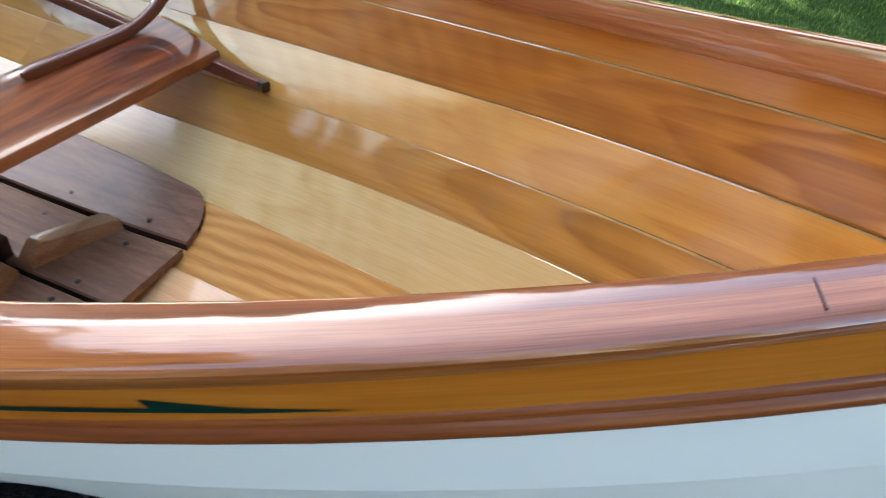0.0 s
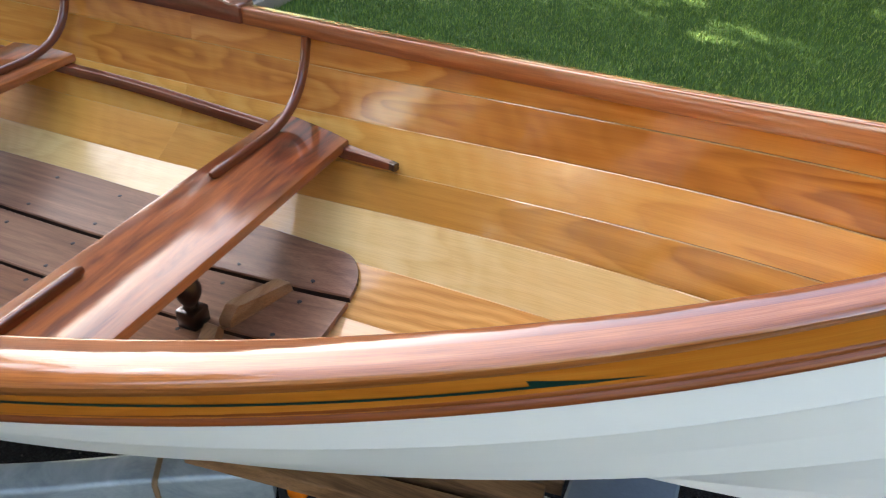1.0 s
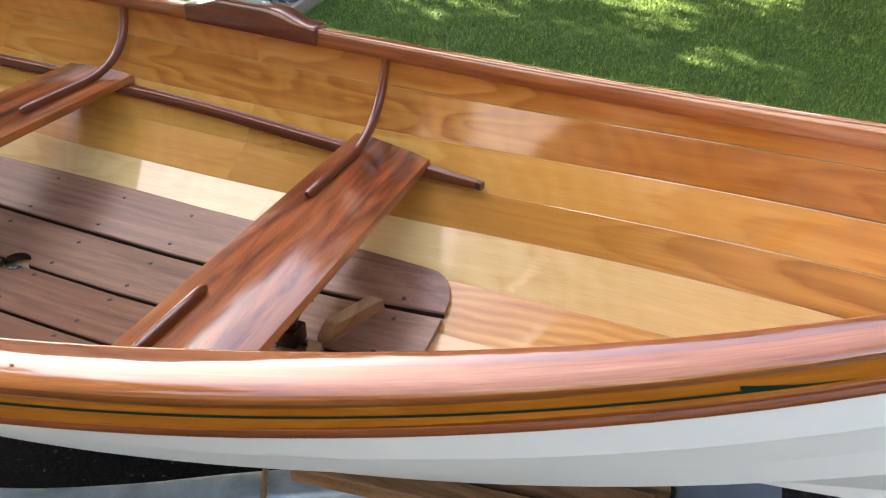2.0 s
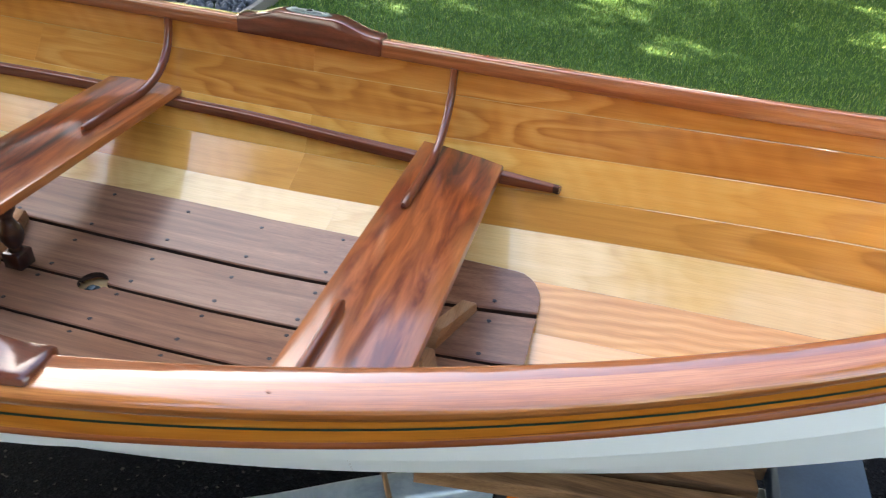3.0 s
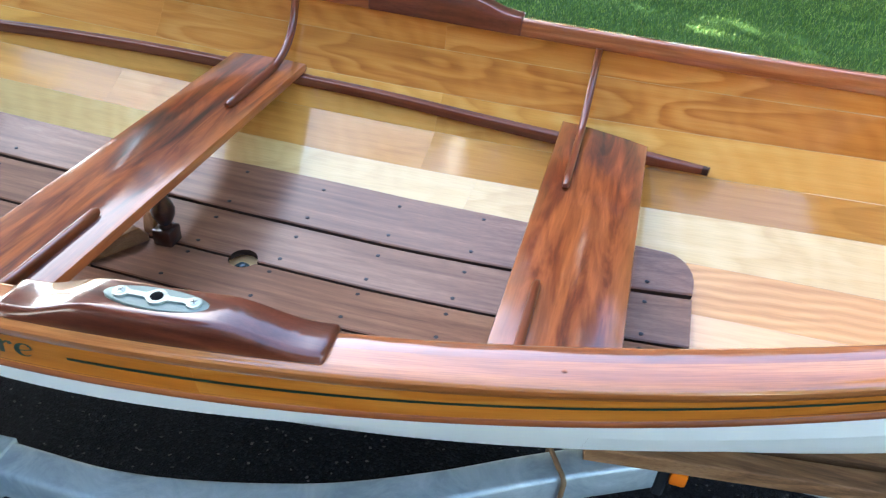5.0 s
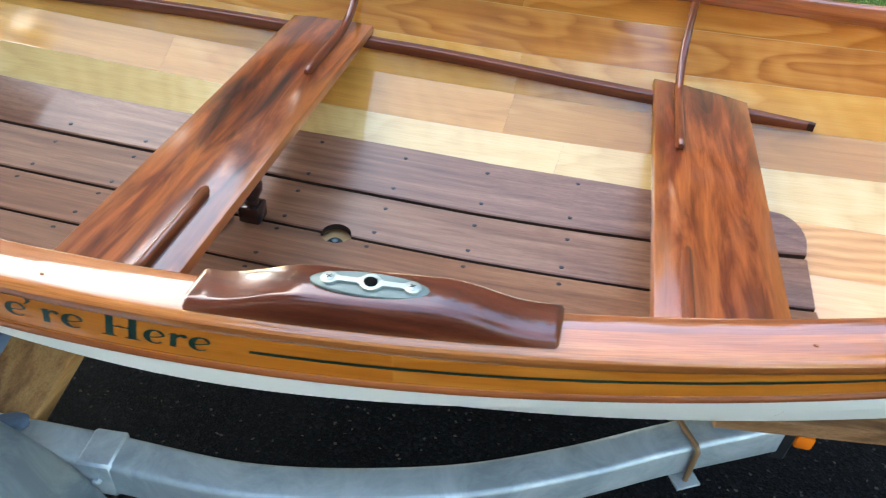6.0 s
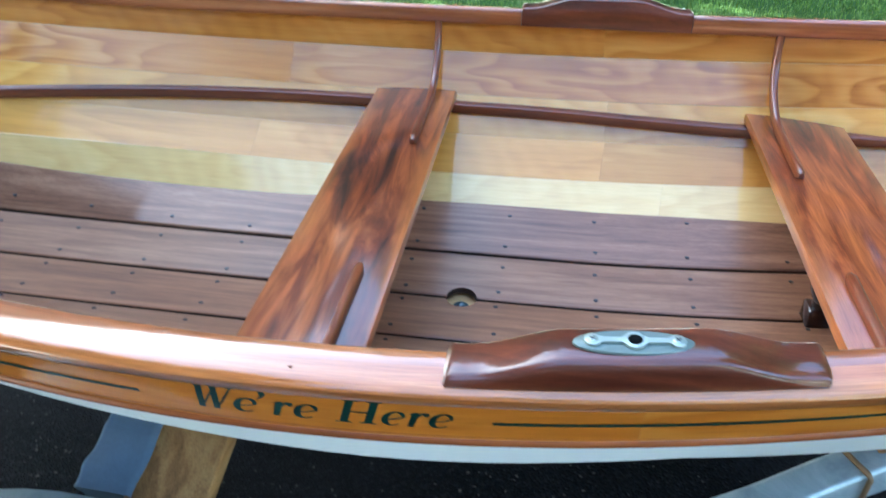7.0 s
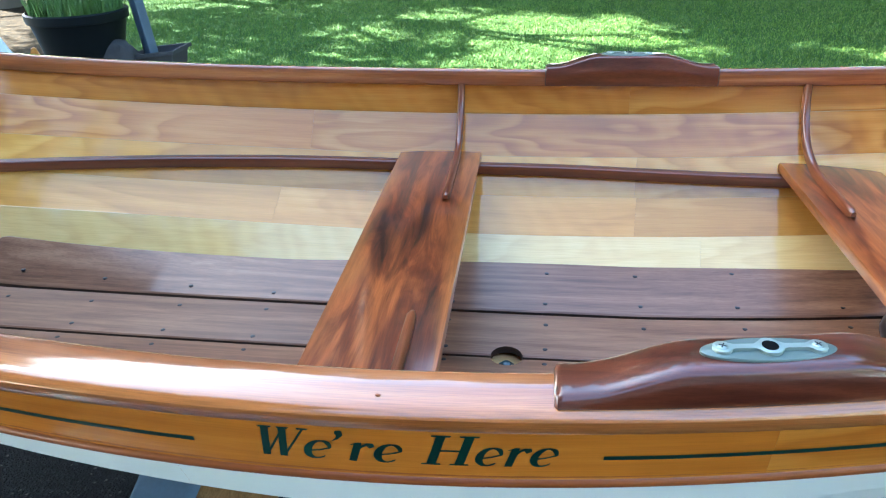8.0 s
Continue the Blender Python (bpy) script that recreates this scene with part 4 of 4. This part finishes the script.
part("bow_bunk", box(1.15, 1.32, -0.15, 0.15, 0.40, 0.478, 0.02, 2), carpet, trailer, "blue-grey carpeted bow support", 40, LOW)
bm = bmesh.new()
bmesh.ops.create_icosphere(bm, subdivisions=3, radius=1.0)
for v in bm.verts:
    k = 1 + 0.4 * noise.noise(v.co * 1.6)
    v.co = (v.co.x * 0.034 * k, v.co.y * 0.017 * k, v.co.z * 0.011 * k)
part("carpet_scrap", bm, carpet, trailer, "scrap of blue-grey carpet on the side rail", 60, LOW @ pose(-0.652, -0.505, 0.408, 0, 0, 20))

# ---- the yard ----


def EDGE_X(y):
    """The line of the timber edge along the pebble bed."""
    return -1.62 - 0.20 * (y - 2.5)


rng = np.random.default_rng(5)


def grass(x0, x1, y0, y1, count, height):
    """Short blades of grass, one triangle each, leaning at random."""
    x, y = rng.uniform(x0, x1, count), rng.uniform(y0, y1, count)
    keep = ~((x < EDGE_X(y)) & (y < 5.35) & (x > -4.0)) & ~(x < -4.25 - 0.62 * (y - 5.2))
    x, y = x[keep], y[keep]
    s = np.clip((y - 1.4) / 3.6, 0, 1)
    z = -0.28 * s * s * (3 - 2 * s) - 0.03
    n = len(x)
    a, lean, h = rng.uniform(0, 2 * np.pi, n), rng.uniform(0.1, 0.9, n), height * rng.uniform(0.5, 1.3, n)
    w = 0.0032
    c, d = np.cos(a), np.sin(a)
    v = np.empty((n, 3, 3))
    v[:, 0] = np.stack([x - w * d, y + w * c, z], 1)
    v[:, 1] = np.stack([x + w * d, y - w * c, z], 1)
    v[:, 2] = np.stack([x + h * lean * c, y + h * lean * d, z + h], 1)
    me = bpy.data.meshes.new("grass")
    me.from_pydata(v.reshape(-1, 3).tolist(), [], np.arange(3 * n).reshape(-1, 3).tolist())
    me.materials.append(blades.m)
    return me


tagged(new("grass", grass(-7.0, 6.5, 2.55, 11.5, 420000, 0.027)), "short green mown lawn grass", "grass", kind="stuff")

# bed of dark stones with a timber edge
ico = bmesh.new()
bmesh.ops.create_icosphere(ico, subdivisions=1, radius=1.0)
base_v, base_f = [v.co.copy() for v in ico.verts], [[v.index for v in f.verts] for f in ico.faces]
ico.free()
verts, faces = [], []
for _ in range(2600):
    y = rng.uniform(2.6, 5.3)
    x = rng.uniform(-4.0, EDGE_X(y) - 0.05)
    r = rng.uniform(0.018, 0.042)
    m = Matrix.LocRotScale((x, y, ground_z(x, y) - 0.012 + r * 0.4), Euler(rng.uniform(0, 6.28, 3)), (r, r * rng.uniform(0.6, 1.0), r * rng.uniform(0.45, 0.8)))
    o = len(verts)
    verts += [tuple(m @ (v * (1 + 0.12 * noise.noise(v * 1.7 + Vector((x, y, 0)))))) for v in base_v]
    faces += [[o + i for i in f] for f in base_f]
me = bpy.data.meshes.new("pebbles")
me.from_pydata(verts, [], faces)
me.materials.append(pebble.m)
me.shade_smooth()
tagged(new("pebbles", me), "bed of dark and pale river pebbles", "pebbles", kind="stuff")
for a, b in (((-1.60, 2.4), (-2.18, 5.3)), ((-2.18, 5.3), (-4.1, 5.45))):
    bm = sweep([(a[0] + (b[0] - a[0]) * t, a[1] + (b[1] - a[1]) * t, ground_z(0, a[1] + (b[1] - a[1]) * t) + 0.005) for t in (0, 0.25, 0.5, 0.75, 1)], rounded(0.045, 0.11, 0.006))
    solo("edging_timber", bm, edging, "weathered grey timber edging the pebble bed", "edging", smooth=40)

bm = bmesh.new()
rows = [[bm.verts.new((-14 + (9.75 - 0.62 * (y - 5.2)) * u + 0.08 * math.sin(5 * y), y, ground_z(0, y) - 0.018)) for u in np.linspace(0, 1, 12)] for y in np.linspace(2.6, 14, 30)]
for a, b in zip(rows, rows[1:]):
    for i in range(11):
        bm.faces.new((a[i], a[i + 1], b[i + 1], b[i]))
solo("mulch_bed", bm, mulch, "sunlit bed of dry mulch and leaves", "mulch bed", "structure")

# large plant pot with a leafy plant
PX, PY = -3.98, 4.80
pot = thing("plant_pot", pose(PX, PY, ground_z(PX, PY)), "large black plastic pot with a green leafy plant", "plant pot")
part("pot", lathe([(0.22, -0.03), (0.23, 0.0), (0.375, 0.615), (0.400, 0.620), (0.405, 0.685), (0.385, 0.695), (0.365, 0.62), (0.1, 0.61)], 32), pot_mat, pot, "black plastic tub", 40)
verts, faces = [], []
for _ in range(1500):  # thin arching blades in tufts
    a, r, h = rng.uniform(0, 6.28), 0.36 * math.sqrt(rng.uniform(0, 1)), rng.uniform(0.10, 0.36)
    b, out = rng.uniform(0, 6.28), rng.uniform(0.05, 0.5)
    p, d = Vector((r * math.cos(a), r * math.sin(a), 0.61)), Vector((math.cos(b), math.sin(b), 0))
    w = Vector((-d.y, d.x, 0)) * rng.uniform(0.003, 0.007)
    o = len(verts)
    q, t = p + d * h * out * 0.4 + Vector((0, 0, h * 0.65)), p + d * h * out * 1.3 + Vector((0, 0, h * (1 - 0.4 * out)))
    verts += [tuple(v) for v in (p - w, p + w, q + w * 0.8, q - w * 0.8, t)]
    faces += [[o, o + 1, o + 2, o + 3], [o + 3, o + 2, o + 4]]
me = bpy.data.meshes.new("foliage")
me.from_pydata(verts, [], faces)
me.materials.append(fresh.m)
fol = new("foliage", me)
fol.parent = pot
fol["label"] = "thin arching green blades"

post_x, post_y = -3.46, 4.92
gz = ground_z(post_x, post_y)
stand = thing("umbrella_stand", pose(post_x, post_y, gz), "dark stand with a slanting grey steel post", "post")
bm = bmesh.new()  # an open tub, wider at its rim, leaning a little
loops = [[bm.verts.new((0.07 + w * a, 0.01 + d * b, z + 0.10 * w * a)) for a, b in ((-1, -1), (1, -1), (1, 1), (-1, 1))] for w, d, z in ((0.12, 0.11, -0.03), (0.18, 0.16, 0.31), (0.205, 0.185, 0.315), (0.205, 0.185, 0.345), (0.175, 0.155, 0.345), (0.12, 0.11, 0.20))]
for a, b in zip(loops, loops[1:]):
    for k in range(4):
        bm.faces.new((a[k], a[(k + 1) % 4], b[(k + 1) % 4], b[k]))
bm.faces.new(loops[0][::-1]), bm.faces.new(loops[-1])
part("base", bm, sack, stand, "dark grey open tub with a rim", 30)
part("post", sweep([(0, 0, 0.3), (-0.18, 0.09, 1.4)], rounded(0.085, 0.085, 0.008)), steel_blue, stand, "blue-grey painted steel post")
bm = bmesh.new()
bmesh.ops.create_icosphere(bm, subdivisions=3, radius=0.20)
for v in bm.verts:
    v.co *= 1 + 0.45 * noise.noise(v.co * 6) + 0.25 * abs(noise.noise(v.co * 15))
    v.co = (v.co.x * 0.8 + 0.25 * max(v.co.z, 0), v.co.y * 0.7, v.co.z * 0.95 + 0.09)
solo("sandbag", bm, sack, "dark crumpled canvas sandbag on the ground", "sandbag", place=pose(-3.66, 4.74, ground_z(0, 4.7) + 0.16))


# a folded orange marker beside the pot, and a white cloth over something low
marker = thing("marker_stand", pose(-4.92, 5.46, -0.30, 0, 0, 6), "small orange wooden A-shaped marker on the mulch", "marker")
for lean in (1, -1):
    part("leg", sweep([(0.095 * lean, 0.012 * lean, -0.004), (0.050 * lean, 0.006 * lean, 0.13), (0.004 * lean, 0, 0.255)], rounded(0.026, 0.034, 0.005, 2)), orange_paint, marker, "", 40)
part("hinge", lathe([(0.0, 0.238), (0.018, 0.242), (0.019, 0.258), (0.010, 0.268), (0.0, 0.270)], 14), orange_paint, marker, "", 40)

loops, bm = [], bmesh.new()
for r, z in ((0.60, -0.012), (0.56, 0.02), (0.47, 0.14), (0.385, 0.30), (0.31, 0.48), (0.25, 0.62), (0.17, 0.71), (0.07, 0.75)):
    fold = 0.055 * (1 - z / 0.75)
    loops.append([bm.verts.new((q * math.cos(a), 0.85 * q * math.sin(a), z + 0.02 * math.sin(3 * a))) for a, q in ((b, r + fold * math.sin(9 * b + 2.5 * z) + 0.5 * fold * math.sin(14 * b - 4 * z)) for b in (2 * math.pi * k / 72 for k in range(72)))])
for a, b in zip(loops, loops[1:]):
    for k in range(72):
        bm.faces.new((a[k], a[(k + 1) % 72], b[(k + 1) % 72], b[k]))
bm.faces.new(loops[-1])
solo("dust_cover", bm, cover_cloth, "white cloth cover hanging in soft folds", "cloth cover", place=pose(-5.86, 5.62, -0.298))


# ---- unseen trees, added to shade the yard and darken the varnish's reflections ----
def tree(x, y, height, spread, crown_z, leaf_count, seed, leaf=0.09, clumps_n=110, puff=1.0):
    r = np.random.default_rng(seed)
    t = thing("shade_tree", pose(x, y, ground_z(x, y) - 0.05), "broad leafy tree out of view, added to block sun and sky", "tree", "shade trees")
    bm = sweep([(0, 0, 0), (0.05, 0, height * 0.3), (-0.05, 0.1, height * 0.6), (0, 0, height * 0.9)], [(0.22 * math.cos(a), 0.22 * math.sin(a)) for a in (k * math.pi / 5 for k in range(10))], up=(0, 1, 0.01), scale=lambda s: 1 - 0.85 * s)
    tips = []
    for k in range(14):
        a, h = k * 2.4, height * (0.35 + 0.04 * k)
        q = Vector((math.cos(a) * spread * r.uniform(0.5, 0.9), math.sin(a) * spread * r.uniform(0.5, 0.9), h + r.uniform(0.5, 1.8)))
        sweep([(0, 0, h), tuple(Vector((0, 0, h)).lerp(q, 0.5) + Vector((0, 0, 0.3))), tuple(q)], [(0.07 * math.cos(b), 0.07 * math.sin(b)) for b in (j * math.pi / 3 for j in range(6))], bm, up=(0.01, 0.02, 1), scale=lambda s: 1 - 0.8 * s)
        tips.append(q)
    part("trunk", bm, bark, t, "brown bark trunk and limbs", 60)
    clumps = []
    for _ in range(clumps_n):
        d = r.normal(size=3)
        d /= np.linalg.norm(d)
        k = r.uniform(0.45, 1.0)
        clumps.append((d[0] * spread * k, d[1] * spread * k, crown_z + d[2] * (height - crown_z) * k, puff * r.uniform(0.35, 0.9)))
    cl = np.array(clumps)
    pick = cl[r.integers(0, len(cl), leaf_count)]
    off = r.normal(size=(leaf_count, 3)) * pick[:, 3:4] * np.array([0.55, 0.55, 0.4])
    c = pick[:, :3] + off
    u = r.normal(size=(leaf_count, 3))
    u /= np.linalg.norm(u, axis=1)[:, None]
    w = np.cross(u, r.normal(size=(leaf_count, 3)))
    w /= np.linalg.norm(w, axis=1)[:, None]
    L, W = leaf, leaf * 0.53
    v = np.stack([c - u * L, c + w * W, c + u * L, c - w * W], 1)
    me = bpy.data.meshes.new("crown")
    me.from_pydata(v.reshape(-1, 3).tolist(), [], np.arange(4 * leaf_count).reshape(-1, 4).tolist())
    me.materials.append(leaves.m)
    crown = new("crown", me)
    crown.parent = t
    crown["label"] = "uneven crown of small green leaves"


tree(-11.0, 6.6, 13.6, 3.6, 9.2, 85000, 3, 0.15, 250)
tree(-7.8, 11.8, 10.0, 5.0, 6.4, 5000, 4, 0.13, 26, 0.7)
tree(-8.1, 9.6, 11.6, 2.5, 9.8, 9000, 9, 0.14, 60, 0.75)
tree(-2.2, 14.5, 11.0, 4.4, 6.6, 24000, 6, 0.2, 120, 0.8)
tree(-12.2, 12.4, 9.5, 4.0, 6.4, 6000, 11, 0.13, 26, 0.8)
tree(0.6, 12.2, 12.5, 3.6, 8.0, 20000, 31, 0.24)
# Added out of view so the varnish reflects dark crowns instead of low sky.
for k, (x, y, h) in enumerate(((-6.5, 18.0, 20.0), (-1.0, 18.0, 19.0), (4.5, 17.0, 20.0), (9.5, 14.0, 17.0), (9.5, 6.5, 8.5), (-11.0, 21.0, 16.0), (1.5, -13.5, 8.5), (8.0, -12.0, 8.5))):
    tree(x, y, h, 4.6, h * 0.52, 30000, 20 + k, 0.30)

# Added out of view to block sky light at the bow and dim reflections.
tree(7.6, 1.5, 10.5, 4.2, 6.4, 26000, 51, 0.26, 200)
tree(-6.6, -4.4, 11.5, 4.4, 6.6, 40000, 52, 0.26, 260)
tree(-19.0, 33.0, 32.0, 8.0, 17.0, 30000, 53, 0.45, 200, 2.0)
tree(-12.0, 34.0, 31.0, 8.0, 16.0, 30000, 54, 0.45, 200, 2.0)

# ---- unseen house wall, added to close the place and bounce light at the hull ----
house = thing("house", pose(0, -8.6, 0), "unseen grey clapboard wall added to bounce light onto the hull", "house", kind="structure")
part("wall", box(-11, 11, -0.2, 0.0, -0.1, 5.2), siding, house, "grey face of the added bounce wall")
for k in range(26):
    part("clapboard", prism([(-11, 0.002), (11, 0.002), (11, 0.018), (-11, 0.018)], 0.2 * k + 0.02, 0.2 * k + 0.19), siding, house)
part("eaves", box(-11.4, 11.4, -0.2, 0.55, 5.2, 5.4), white, house, "white painted eaves of the added wall")
